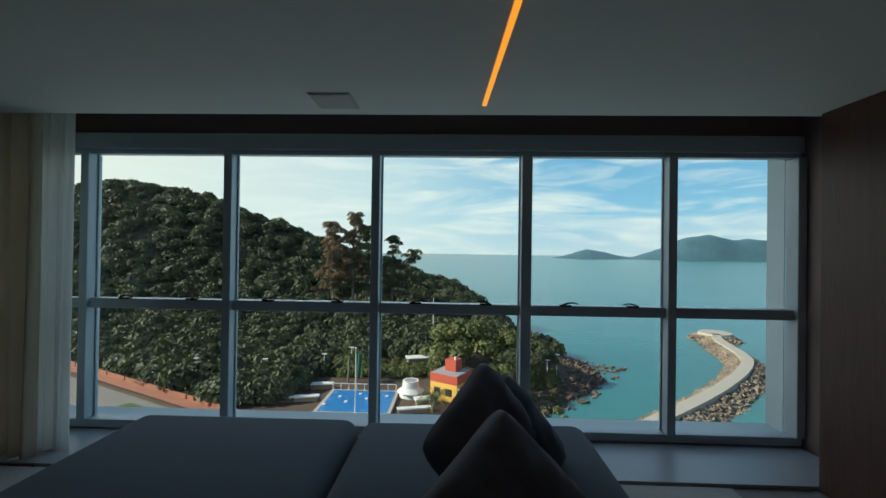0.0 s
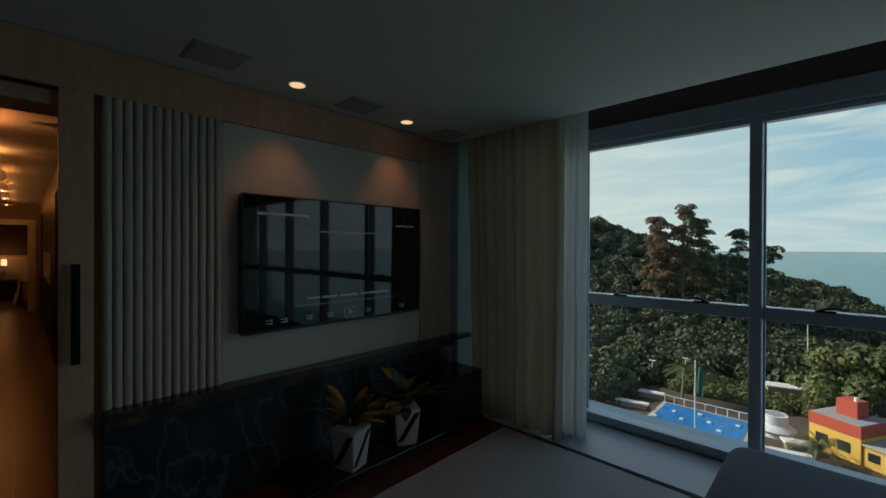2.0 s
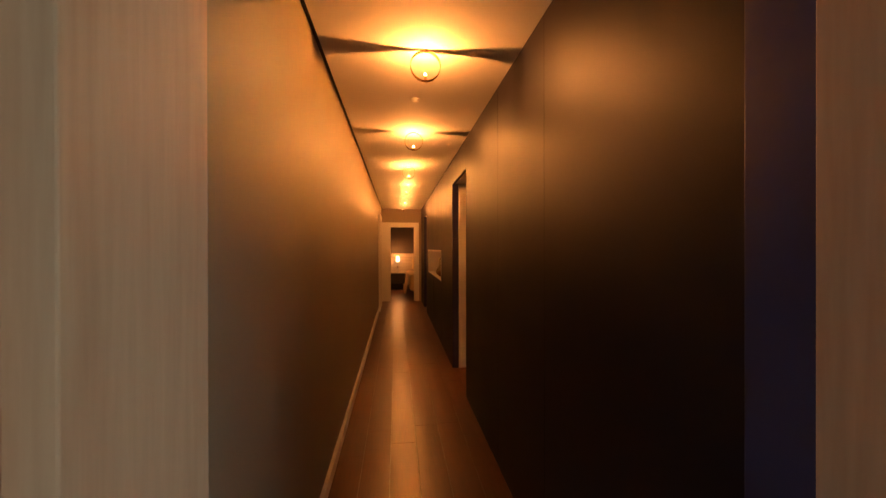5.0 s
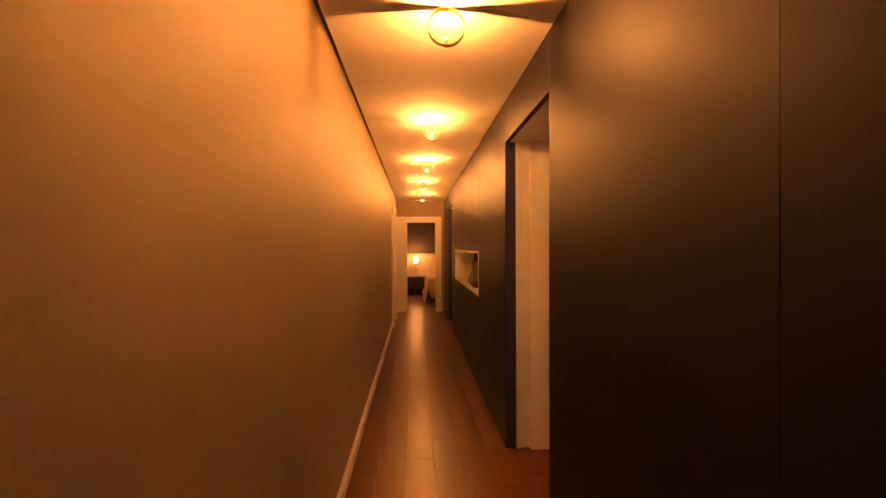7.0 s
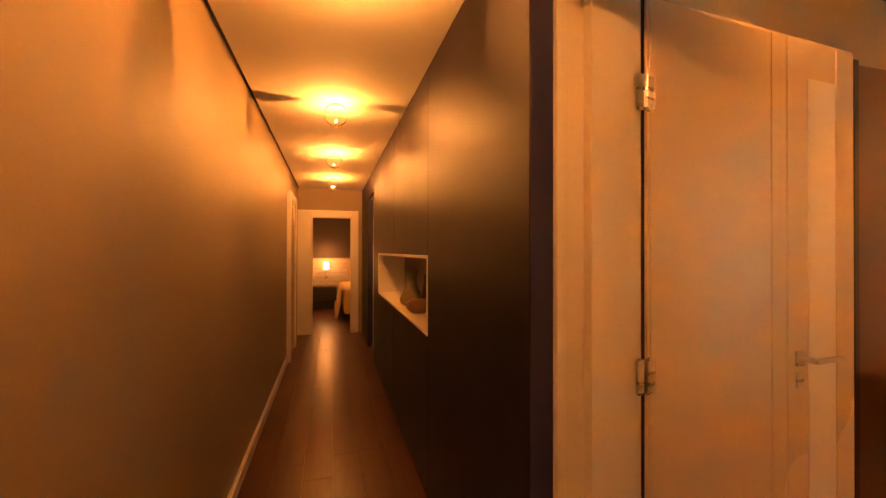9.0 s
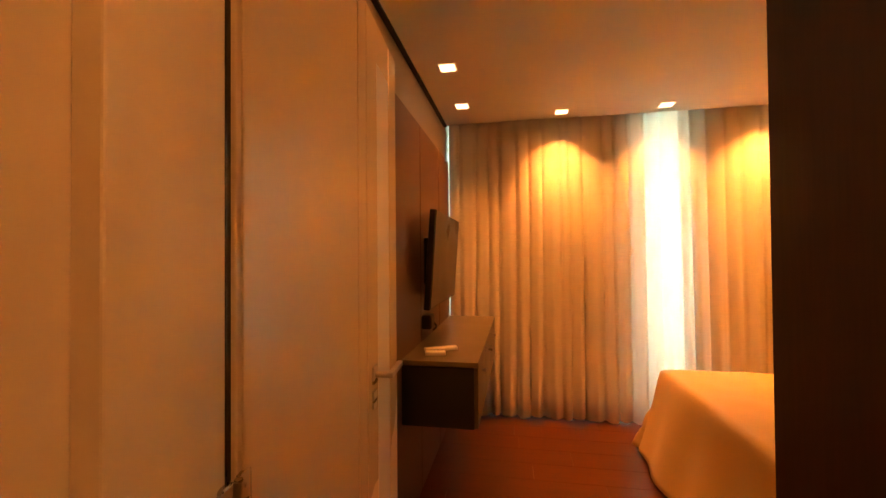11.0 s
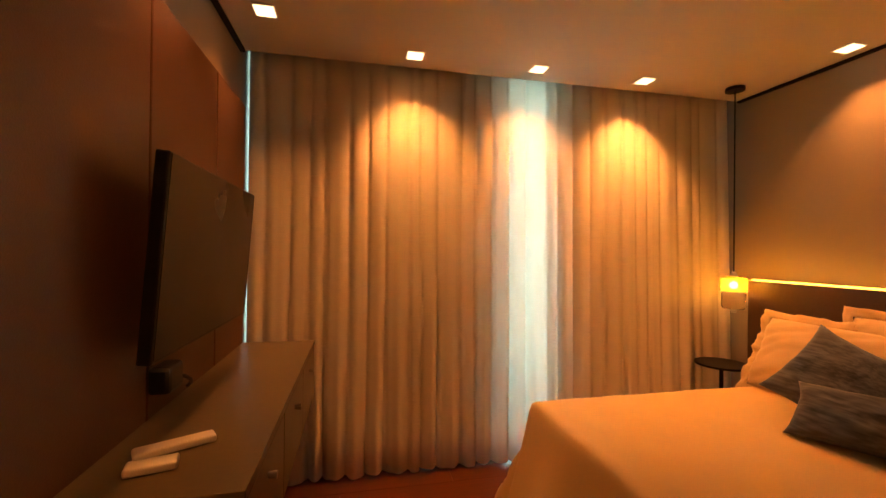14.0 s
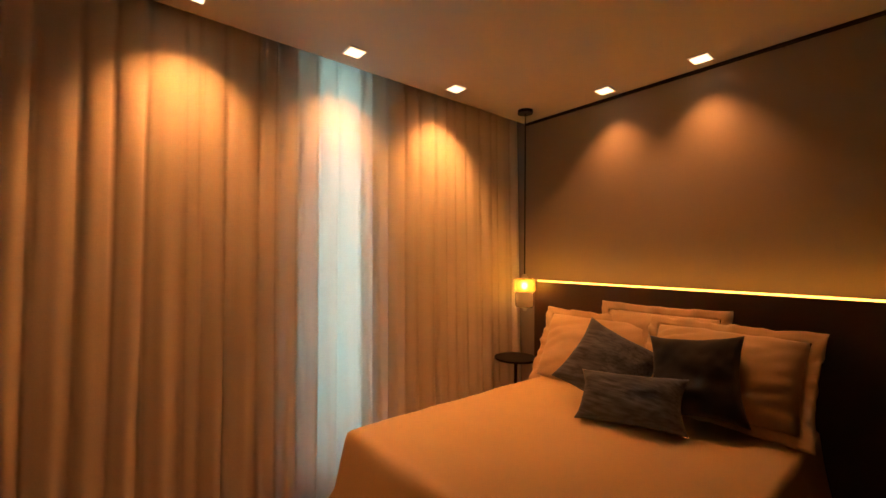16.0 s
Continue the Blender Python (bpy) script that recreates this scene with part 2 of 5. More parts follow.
def rod(bm, a, b, r0, r1=None, segs=12):
    """A tapered rod from a to b."""
    a, b = Vector(a), Vector(b)
    d = b - a
    m = Matrix.Translation((a + b) / 2) @ d.to_track_quat("Z", "Y").to_matrix().to_4x4()
    bmesh.ops.create_cone(bm, cap_ends=True, segments=segs, radius1=r0, radius2=r0 if r1 is None else r1, depth=d.length, matrix=m)
    return bm


def smooth(bm):
    for f in bm.faces:
        f.smooth = True
    return bm


def thing(name, at, label, category, group="", kind=""):
    ob = new(name)
    ob.empty_display_size = 0.1
    ob.location = at
    ORIGIN[ob] = Vector(at)
    return tagged(ob, label, category, group, kind)


def mesh_of(name, bm, material, origin=Vector((0, 0, 0))):
    bmesh.ops.translate(bm, vec=-origin, verts=bm.verts)
    bmesh.ops.recalc_face_normals(bm, faces=bm.faces)
    me = bpy.data.meshes.new(name)
    bm.to_mesh(me)
    bm.free()
    me.materials.append(material)
    return me


def part(name, bm, material, parent, label=""):
    """One mesh object under a thing or a part, from a bmesh in world coordinates."""
    o = ORIGIN[parent]
    ob = new(name, mesh_of(name, bm, material, o))
    ob.parent = parent
    ORIGIN[ob] = o
    return tagged(ob, label)


def fixed(name, bm, material, label="", category="", kind="structure"):
    """A piece of the setting, or a one-mesh thing, in world coordinates."""
    o = sum((v.co for v in bm.verts), Vector()) / max(1, len(bm.verts))
    lo = min(v.co.z for v in bm.verts)
    o = Vector((o.x, o.y, lo))
    ob = new(name, mesh_of(name, bm, material, o))
    ob.location = o
    ORIGIN[ob] = o
    return tagged(ob, label, category, kind=kind)


def sheet_mesh(nu, nv, where):
    """A grid of nu x nv cells whose corners lie at where(u, v), u and v from 0 to 1."""
    bm = bmesh.new()
    vs = [[bm.verts.new(where(i / nu, j / nv)) for j in range(nv + 1)] for i in range(nu + 1)]
    for i in range(nu):
        for j in range(nv):
            bm.faces.new((vs[i][j], vs[i + 1][j], vs[i + 1][j + 1], vs[i][j + 1])).smooth = True
    return bm


def pillow(w, h, d, puff=1.0, seed=0, nu=22, nv=16, corner=0.12, round_off=0.06, wrinkle=0.0):
    """A stuffed cushion lying in the xy plane, edges pinched, corners drawn out, with creases."""
    bm = bmesh.new()
    for side in (1, -1):
        grid = []
        for i in range(nu + 1):
            row = []
            for j in range(nv + 1):
                u, v = 2 * i / nu - 1, 2 * j / nv - 1
                pull = 1 - corner * (1 - abs(u) ** 2.2) * abs(v) ** 3 * 0.6
                pull2 = 1 - corner * (1 - abs(v) ** 2.2) * abs(u) ** 3 * 0.6
                fat = max(0.0, (1 - abs(u) ** 2.6) * (1 - abs(v) ** 2.6)) ** 0.55
                crease = noise.noise(Vector((u * 2.3 + seed, v * 2.3 + side, seed * 0.7))) * 0.22 + noise.noise(Vector((u * 6 + seed, v * 6, side))) * 0.07
                crease += wrinkle * noise.noise(Vector((u * 1.6 + seed, (v - 0.5 * u) * 7, 3.0))) * (abs(u) ** 2 + abs(v) ** 2)
                z = side * d / 2 * fat * puff * (1 + crease)
                soft = 1 - round_off * (u * v) ** 4
                row.append(bm.verts.new((u * w / 2 * pull2 * soft, v * h / 2 * pull * soft, z)))
            grid.append(row)
        for i in range(nu):
            for j in range(nv):
                q = (grid[i][j], grid[i + 1][j], grid[i + 1][j + 1], grid[i][j + 1])
                bm.faces.new(q if side > 0 else q[::-1])
    bmesh.ops.remove_doubles(bm, verts=bm.verts, dist=0.0008)
    return smooth(bm)


def moved(bm, m):
    bmesh.ops.transform(bm, matrix=m, verts=bm.verts)
    return bm

# ---- the large structure ----
# living room: window wall at y 3.79, TV wall at x -3.35, ceiling 2.345
CEIL, BCEIL, HCEIL = 2.345, 2.40, 2.315
fixed("floor", block(-17.6, 3.4, -2.9, 4.1, -0.20, -0.012), surface("screed", (0.3, 0.28, 0.26), 0.8), "plain concrete floor slab under the apartment", "floor")
fixed("sill_strip", block(-3.3, 3.2, 3.24, 3.80, -0.01, 0.012), sill_stone, "pale stone floor strip along the window", "floor")
fixed("ceiling_living", block(-3.37, 3.4, -2.9, 3.265, CEIL, CEIL + 0.25), ceiling_paint, "matt off-white plaster ceiling", "ceiling")
fixed("curtain_recess", block(-3.6, 3.4, 3.265, 4.05, 2.60, 2.72), recess_brown, "dark brown curtain recess above the window", "ceiling")
fixed("curtain_recess_back", block(-3.6, 3.4, 3.80, 4.05, 2.365, 2.60), recess_brown, "dark brown beam over the window", "wall")
fixed("wall_east", block(2.85, 3.3, -2.9, 3.22, 0, CEIL), dark_wood, "reddish dark wood-panelled wall beside the window", "wall")
fixed("wall_east_pier", block(3.205, 3.5, 3.22, 4.05, 0, 2.72), recess_brown, "dark brown window pier", "wall")
fixed("wall_south", block(-2.4, 3.3, -2.9, -2.7, 0, CEIL), white_wall, "plain white back wall", "wall")
fixed("wall_left", block(-3.35, -2.49, -0.40, -0.13, 0, CEIL), white_wall, "white painted wall beside the doorway", "wall")
fixed("wall_left_return", block(-2.72, -2.474, -2.9, -0.134, 0, CEIL), white_wall, "white painted wall return", "wall")
# outer wall face round the window
fixed("wall_sill", block(-3.6, 3.5, 3.872, 4.05, -0.6, 0.075), white_wall, "white outer sill of the window", "wall")
fixed("outer_pier", block(3.14, 3.6, 3.872, 4.05, 0.075, 2.365), white_wall, "white outer window reveal", "wall")
fixed("wall_north_west", block(-3.6, -3.30, 3.30, 4.05, 0, 2.72), white_wall, "white wall behind the curtain", "wall")

# window: frames, mullions, transoms, panes
win = thing("window_1", (0.4, 3.80, 0.04), "grey aluminium window wall with six bays and a transom", "window", kind="structure")
MULL = [(-2.40, -2.335), (-1.25, -1.185), (-0.085, -0.02), (1.075, 1.155), (2.185, 2.25)]
part("window_frame", block(-3.3, 3.20, 3.76, 3.87, 2.235, 2.362, 0.006), frame_alu, win, "grey aluminium head rail")
part("window_sill", block(-3.3, 3.20, 3.765, 3.87, 0.02, 0.085, 0.006), frame_alu, win, "grey aluminium bottom rail")
part("inner_head", block(-3.3, 3.20, 3.79, 3.86, 2.200, 2.234, 0.004), frame_alu, win)
for x0, x1 in MULL:
    mu = part("mullion", block(x0, x1, 3.74, 3.87, 0.086, 2.199, 0.006), frame_alu, win)
    for xx in (x0 - 0.011, x1 + 0.001):
        part("bead", block(xx, xx + 0.010, 3.826, 3.843, 0.086, 2.199, 0.002), frame_alu, mu)
part("mullion", block(3.14, 3.205, 3.74, 3.87, 0.086, 2.199, 0.006), frame_alu, win)
edges = [-3.3] + [v for pair in MULL for v in pair] + [3.14]
for k in range(6):
    a, b = edges[2 * k] + 0.002, edges[2 * k + 1] - 0.002
    part("transom", block(a, b, 3.775, 3.860, 0.965, 1.045, 0.006), frame_alu, win)
    for z0, z1 in ((0.086, 0.964), (1.046, 2.199)):
        pn = part("pane", block(a, b, 3.846, 3.854, z0, z1), window_glass, win)
        pn.visible_shadow = False


def latch(x, flip):
    bm = bmesh.new()
    cube(bm, x - 0.045, x + 0.045, 3.765, 3.80, 1.040, 1.055, 0.004)
    prev = None
    for i in range(7):
        u = i / 6
        p = Vector((x + flip * (0.03 - 0.12 * u), 3.762 - 0.02 * u, 1.052 + 0.022 * math.sin(u * 2.6)))
        if prev:
            rod(bm, prev, p, 0.008 - 0.003 * u, 0.008 - 0.003 * (u + 0.16), 8)
        prev = p
    return bm


for k in range(1, 5):
    a, b = edges[2 * k], edges[2 * k + 1]
    part("window_latch", latch(a + 0.26 * (b - a), -1), black_metal, win, "black curved window latch")
    part("window_latch", latch(a + 0.76 * (b - a), 1), black_metal, win, "black curved window latch")

# TV wall and doorway to the corridor
fixed("wall_west", block(-3.58, -3.37, 0.845, 3.298, 0, 2.6), white_wall, "wall behind the panelling", "wall")
fixed("wall_west_header", block(-3.58, -3.37, -0.4, 0.845, 2.12, 2.6), white_wall, "wall over the doorway", "wall")
tvw = thing("wall_panelling", (-3.36, 1.5, 0), "light oak and greige fluted wall panelling", "panelling", kind="structure")
part("top_band", block(-3.37, -3.340, -0.128, 3.24, 2.118, CEIL - 0.004, 0.002), oak_band, tvw, "light oak band under the ceiling")
part("flat_panel", block(-3.37, -3.352, 1.367, 2.875, 0.62, 2.117, 0.002), panel_grey, tvw, "warm grey flat panel")


def flutes(y0, y1, n, z0, z1, r):
    """Half-round vertical flutes, one closed profile swept up."""
    bm = bmesh.new()
    pts = [(-3.37, y0)]
    step = (y1 - y0) / n
    for i in range(n):
        for k in range(9):
            a = math.pi * k / 8
            pts.append((-3.352 + r * math.sin(a), y0 + step * (i + 0.5 - 0.46 * math.cos(a))))
    pts.append((-3.37, y1))
    lo = [bm.verts.new((x, y, z0)) for x, y in pts]
    hi = [bm.verts.new((x, y, z1)) for x, y in pts]
    for i in range(len(pts) - 1):
        bm.faces.new((lo[i], lo[i + 1], hi[i + 1], hi[i]))
    bm.faces.new((lo[-1], lo[0], hi[0], hi[-1]))
    bm.faces.new(hi)
    bm.faces.new(lo[::-1])
    return bm


N_FL = 13
for i in range(N_FL):
    w = (1.365 - 0.842) / N_FL
    part("flute", flutes(0.842 + w * i, 0.842 + w * (i + 1), 1, 0.636, 2.117, 0.021), flute_paint, tvw)
for i in range(9):
    w = (3.225 - 2.878) / 9
    part("flute", flutes(2.878 + w * i, 2.878 + w * (i + 1), 1, 0.636, 2.117, 0.021), flute_paint, tvw)

jamb = thing("door_1", (-3.36, 0.3, 0), "light oak door frame with an open sliding door", "door", kind="structure")
part("frame_left", block(-3.60, -3.338, -0.128, -0.022, 0, 2.117, 0.002), light_oak, jamb)
part("frame_inner_left", block(-3.60, -3.375, -0.021, 0.016, 0, 2.06, 0.002), light_oak, jamb)
part("frame_head", block(-3.60, -3.372, -0.021, 0.70, 2.04, 2.105, 0.002), light_oak, jamb)
part("door_track", block(-3.372, -3.355, -0.02, 0.70, 2.104, 2.117), black_metal, jamb, "black shadow gap of the track")
part("frame_right", block(-3.463, -3.395, 0.70, 0.845, 0, 2.117, 0.002), light_oak, jamb)
part("frame_reveal", block(-3.56, -3.464, 0.705, 0.858, 0, 2.117, 0.002), navy_edge, jamb, "dark navy reveal")
leaf = part("sliding_leaf", block(-3.392, -3.340, 0.692, 0.812, 0.006, 2.117, 0.002), light_oak, jamb, "light oak sliding leaf")
hb = bmesh.new()
cube(hb, -3.312, -3.288, 0.730, 0.762, 0.88, 1.33, 0.003)
cube(hb, -3.341, -3.311, 0.733, 0.759, 0.945, 0.972, 0.002)
cube(hb, -3.341, -3.311, 0.733, 0.759, 1.238, 1.265, 0.002)
part("handle", hb, black_metal, leaf, "long black bar handle")

# corridor
fixed("wall_corridor_left", block(-17.4, -3.60, -0.40, -0.14, 0, 2.6), taupe_wall, "taupe painted corridor wall", "wall")
fixed("ceiling_corridor", block(-13.4, -3.37, -0.115, 1.15, HCEIL, HCEIL + 0.2), ceiling_paint, "off-white corridor ceiling with a dark shadow gap", "ceiling")
fixed("shadow_gap", block(-13.4, -3.60, -0.14, -0.115, HCEIL + 0.02, HCEIL + 0.2), black_lacquer, "black shadow gap along the ceiling", "ceiling")
cb = thing("baseboard", (-8, -0.13, 0), "white moulded baseboard along the corridor wall", "baseboard", kind="structure")
part("board", block(-12.3, -3.60, -0.139, -0.122, 0, 0.082, 0.003), white_trim, cb)
part("cap", block(-12.3, -3.60, -0.139, -0.115, 0.082, 0.094, 0.004), white_trim, cb)

nav = thing("wall_corridor_right", (-8, 0.86, 0), "graphite lacquer panelled corridor wall", "wall", kind="structure")
OP1, OP2 = (-7.555, -6.665), (-12.30, -11.51)
NI = (-11.0, -8.712, 0.885, 1.285)
SEAMS = [-3.562, -4.715, -5.505, OP1[1]]
for a, b in zip(SEAMS[1:], SEAMS[:-1]):
    part("panel", block(a + 0.0004, b - 0.0004, 0.86, 0.89, 0.0, HCEIL - 0.002, 0.0015, 1), navy_panel, nav)
part("panel", block(OP1[0], OP1[1] - 0.001, 0.86, 0.89, 2.042, HCEIL - 0.002, 0.0015, 1), navy_panel, nav)
part("panel", block(NI[1] + 0.0015, OP1[0] - 0.001, 0.86, 0.89, 0, HCEIL - 0.002, 0.0015, 1), navy_panel, nav)
for a, b in ((NI[0], -9.93), (-9.927, NI[1])):
    part("panel", block(a + 0.0015, b - 0.0015, 0.86, 0.89, NI[3] + 0.017, HCEIL - 0.002, 0.0015, 1), navy_panel, nav)
    part("panel", block(a + 0.0015, b - 0.0015, 0.86, 0.89, 0, NI[2] - 0.017, 0.0015, 1), navy_panel, nav)
part("panel", block(OP2[1], NI[0] - 0.0015, 0.86, 0.89, 0, HCEIL - 0.002, 0.0015, 1), navy_panel, nav)
part("panel", block(OP2[0], OP2[1] - 0.002, 0.86, 0.89, 2.042, HCEIL - 0.002, 0.0015, 1), navy_panel, nav)
part("panel", block(-13.38, OP2[0] - 0.002, 0.86, 0.89, 0, HCEIL - 0.002, 0.0015, 1), navy_panel, nav)
part("backing", block(-6.60, -3.59, 0.892, 1.0, 0, 2.6), navy_edge, nav)
part("backing", block(-8.70, OP1[0] - 0.06, 0.892, 1.16, 0, 2.6), navy_edge, nav)
part("backing", block(OP2[1] + 0.06, -11.02, 0.892, 1.16, 0, 2.6), navy_edge, nav)
part("backing", block(-13.38, OP2[0] - 0.06, 0.892, 1.16, 0, 2.6), navy_edge, nav)
part("backing", block(-13.38, -3.75, 1.20, 1.24, 2.32, 2.6), navy_edge, nav)
niche = thing("wall_niche", (-9.85, 0.95, NI[2]), "white lined display niche in the corridor wall", "niche", kind="structure")
part("niche_back", block(NI[0], NI[1], 1.14, 1.16, NI[2], NI[3]), recess_brown, niche, "brown painted back")
part("niche_floor", block(NI[0], NI[1], 0.856, 1.14, NI[2] - 0.016, NI[2], 0.001), white_trim, niche)
part("niche_top", block(NI[0], NI[1], 0.856, 1.14, NI[3], NI[3] + 0.016, 0.001), white_trim, niche)
part("niche_side", block(NI[0], NI[0] + 0.016, 0.856, 1.14, NI[2], NI[3], 0.001), white_trim, niche)
part("niche_side", block(NI[1] - 0.016, NI[1], 0.856, 1.14, NI[2], NI[3], 0.001), white_trim, niche)


def doorway(name, x0, x1, label):
    """Navy lined opening in the corridor wall with a white inner jamb."""
    d = thing(name, ((x0 + x1) / 2, 1.0, 0), label, "doorway", kind="structure")
    part("outer_lining", block(x0 - 0.05, x0 + 0.0, 0.862, 0.93, 0, 2.04, 0.002), navy_edge, d, "navy lacquer lining")
    part("white_jamb", block(x0 - 0.055, x0 - 0.0, 0.931, 1.17, 0, 2.055, 0.002), white_trim, d, "white inner jamb")
    part("jamb_bead", block(x0 - 0.0, x0 + 0.014, 0.931, 0.960, 0, 2.03, 0.004), white_trim, d)
    part("jamb_stop", block(x0 + 0.001, x0 + 0.038, 1.02, 1.178, 0, 2.04, 0.003), white_trim, d)
    part("head_lining", block(x0 - 0.05, x1, 0.893, 1.17, 2.046, 2.10, 0.002), white_trim, d)
    part("near_jamb", block(x1 + 0.001, x1 + 0.05, 0.893, 1.17, 0, 2.04, 0.002), navy_edge, d)
    return d


doorway("door_2", OP1[0], OP1[1], "navy lined doorway to the bedroom")
doorway("door_3", OP2[0], OP2[1], "navy lined doorway near the corridor end")
fixed("wall_side_room", block(-12.6, -11.2, 1.9, 2.0, 0, 2.6), white_wall, "white wall of a side room", "wall")
fixed("wall_side_room_end", block(-12.7, -12.6, 1.2, 2.0, 0, 2.6), white_wall, "white end wall of a side room", "wall")
fixed("wall_side_room_near", block(-11.2, -11.1, 1.2, 2.0, 0, 2.6), white_wall, "white near wall of a side room", "wall")
fixed("ceiling_side_room", block(-12.7, -11.1, 1.17, 2.0, 2.4, 2.5), ceiling_paint, "side room ceiling", "ceiling")

# door frame on the left near the corridor end
d4 = thing("door_4", (-12.0, -0.13, 0), "white framed closed door in the corridor wall", "door", kind="structure")
part("casing", block(-12.62, -12.52, -0.139, -0.095, 0, 2.05, 0.004), white_trim, d4)
part("casing", block(-11.82, -11.72, -0.139, -0.095, 0, 2.05, 0.004), white_trim, d4)
part("casing_head", block(-12.52, -11.82, -0.139, -0.095, 1.96, 2.05, 0.004), white_trim, d4)
part("door_leaf", block(-12.518, -11.822, -0.139, -0.115, 0.005, 1.958, 0.002), white_door, d4)

# end of the corridor: framed doorway into the far bedroom
d5 = thing("door_5", (-13.4, 0.38, 0), "white framed doorway at the end of the corridor", "door", kind="structure")
part("casing_left", block(-13.50, -13.36, -0.139, 0.088, 0, 1.975, 0.004), white_trim, d5)
part("casing_right", block(-13.50, -13.36, 0.676, 0.80, 0, 1.975, 0.004), white_trim, d5)
part("casing_head", block(-13.50, -13.36, 0.088, 0.676, 1.86, 1.975, 0.004), white_trim, d5)
fixed("wall_corridor_end", block(-13.52, -13.40, -0.139, 1.2, 1.978, 2.6), taupe_wall, "taupe wall over the end doorway", "wall")
fixed("wall_corridor_end_right", block(-13.52, -13.40, 0.802, 1.2, 0, 1.978), taupe_wall, "taupe wall beside the end doorway", "wall")
fixed("wall_far_room_back", block(-16.72, -16.6, -2.6, 3.2, 0, 2.6), greige_wall, "greige wall of the far bedroom", "wall")
fixed("wall_far_room_north", block(-16.6, -13.5, 3.1, 3.2, 0, 2.6), greige_wall, "greige side wall of the far bedroom", "wall")
fixed("wall_far_room_corner", block(-13.52, -13.41, 1.2, 3.2, 0, 2.6), greige_wall, "greige corner wall of the far bedroom", "wall")
fixed("ceiling_far_room", block(-16.72, -13.4, -0.4, 3.2, 2.4, 2.5), ceiling_paint, "far bedroom ceiling", "ceiling")

# bedroom: window side y 4.1, headboard wall x -4.45, left wall x -7.74
fixed("ceiling_bedroom", block(-7.80, -4.30, 1.18, 4.06, BCEIL, BCEIL + 0.2), ceiling_paint, "off-white bedroom ceiling", "ceiling")
fixed("ceiling_bedroom_recess", block(-7.9, -4.30, 4.06, 4.85, 2.52, 2.6), ceiling_paint, "curtain recess of the bedroom", "ceiling")
fixed("wall_bedroom_left", block(-8.0, -7.74, 1.18, 4.85, 0, 2.6), greige_wall, "greige bedroom wall behind the television", "wall")
fixed("wall_bedroom_right", block(-4.46, -4.2, 1.0, 4.85, 0, 2.6), greige_wall, "greige bedroom wall behind the bed", "wall")
fixed("wall_bedroom_south", block(-6.60, -4.46, 1.002, 1.20, 0, 2.6), greige_wall, "greige wall beside the wardrobe", "wall")
# solid black strips paint the dark line of shade under the bedroom ceiling
gap_black = surface("shadow_gap_black", (0.012, 0.010, 0.009), 0.8, vary=0.1)
fixed("trim_gap_west", block(-7.739, -7.715, 1.21, 4.05, BCEIL - 0.015, BCEIL - 0.001), gap_black, "black strip put in for the shade between wall and ceiling", "trim")
fixed("trim_gap_east", block(-4.484, -4.461, 1.77, 4.05, BCEIL - 0.015, BCEIL - 0.001), gap_black, "black strip put in for the shade between wall and ceiling", "trim")
fixed("wall_bedroom_sill", block(-8.0, -4.2, 4.55, 4.75, -0.3, 0.28), white_wall, "white sill wall of the bedroom window", "wall")
fixed("wall_bedroom_head", block(-8.0, -4.2, 4.55, 4.75, 2.35, 2.6), white_wall, "white wall over the bedroom window", "wall")
bw = thing("window_2", (-6.05, 4.6, 0.28), "white framed bedroom window behind the curtains", "window", kind="structure")
for x in (-7.55, -6.6, -5.5, -4.6):
    part("window_post", block(x - 0.04, x + 0.04, 4.56, 4.64, 0.28, 2.35, 0.004), white_trim, bw)
pn = part("pane", block(-7.6, -4.5, 4.60, 4.606, 0.28, 2.35), window_glass, bw)
pn.visible_shadow = False

# ---- living room things ----
def sofa():
    s = thing("sofa", (0.4, 2.4, 0), "low blue-grey upholstered sofa with a wide chaise before the window", "sofa")
    part("base", block(-1.12, 1.22, 1.75, 2.85, 0.05, 0.30, 0.03, 3), sofa_cloth, s)
    for x0, x1, seed in ((-1.22, 0.045, 1.0), (0.055, 1.30, 2.0)):
        bm = block(x0, x1, 1.55, 2.93, 0.27, 0.505, 0.085, 5)
        for v in bm.verts:
            if v.co.z > 0.4:
                v.co.z += 0.012 * noise.noise(Vector((v.co.x * 3, v.co.y * 3, seed)))
        part("seat_cushion", smooth(bm), sofa_cloth, s)
    for x in (-1.0, 1.1):
        for y in (1.85, 2.72):
            part("foot", block(x - 0.03, x + 0.03, y - 0.03, y + 0.03, 0.013, 0.05, 0.004), black_metal, s)


sofa()


def cushion(name, w, h, d, m, material, label, seed, group=""):
    bm = moved(pillow(w, h, d, 1.0, seed, corner=0.10, round_off=0.12, wrinkle=0.3), m)
    ob = fixed(name, bm, material, label, "cushion", kind="")
    if group:
        ob["group"] = group
    return ob


cushion("cushion", 0.54, 0.50, 0.21, pose(0.715, 2.28, 0.675, 66, 0, 42) @ pose(0, 0, 0, 0, 0, 30), cushion_dark, "dark grey velvet cushion leaning on the sofa", 3, "sofa cushions")
cushion("cushion", 0.50, 0.50, 0.18, pose(0.83, 2.36, 0.62, 62, 0, 40) @ pose(0, 0, 0, 0, 0, 27), sofa_cloth, "blue-grey cushion leaning behind the dark one", 5, "sofa cushions")
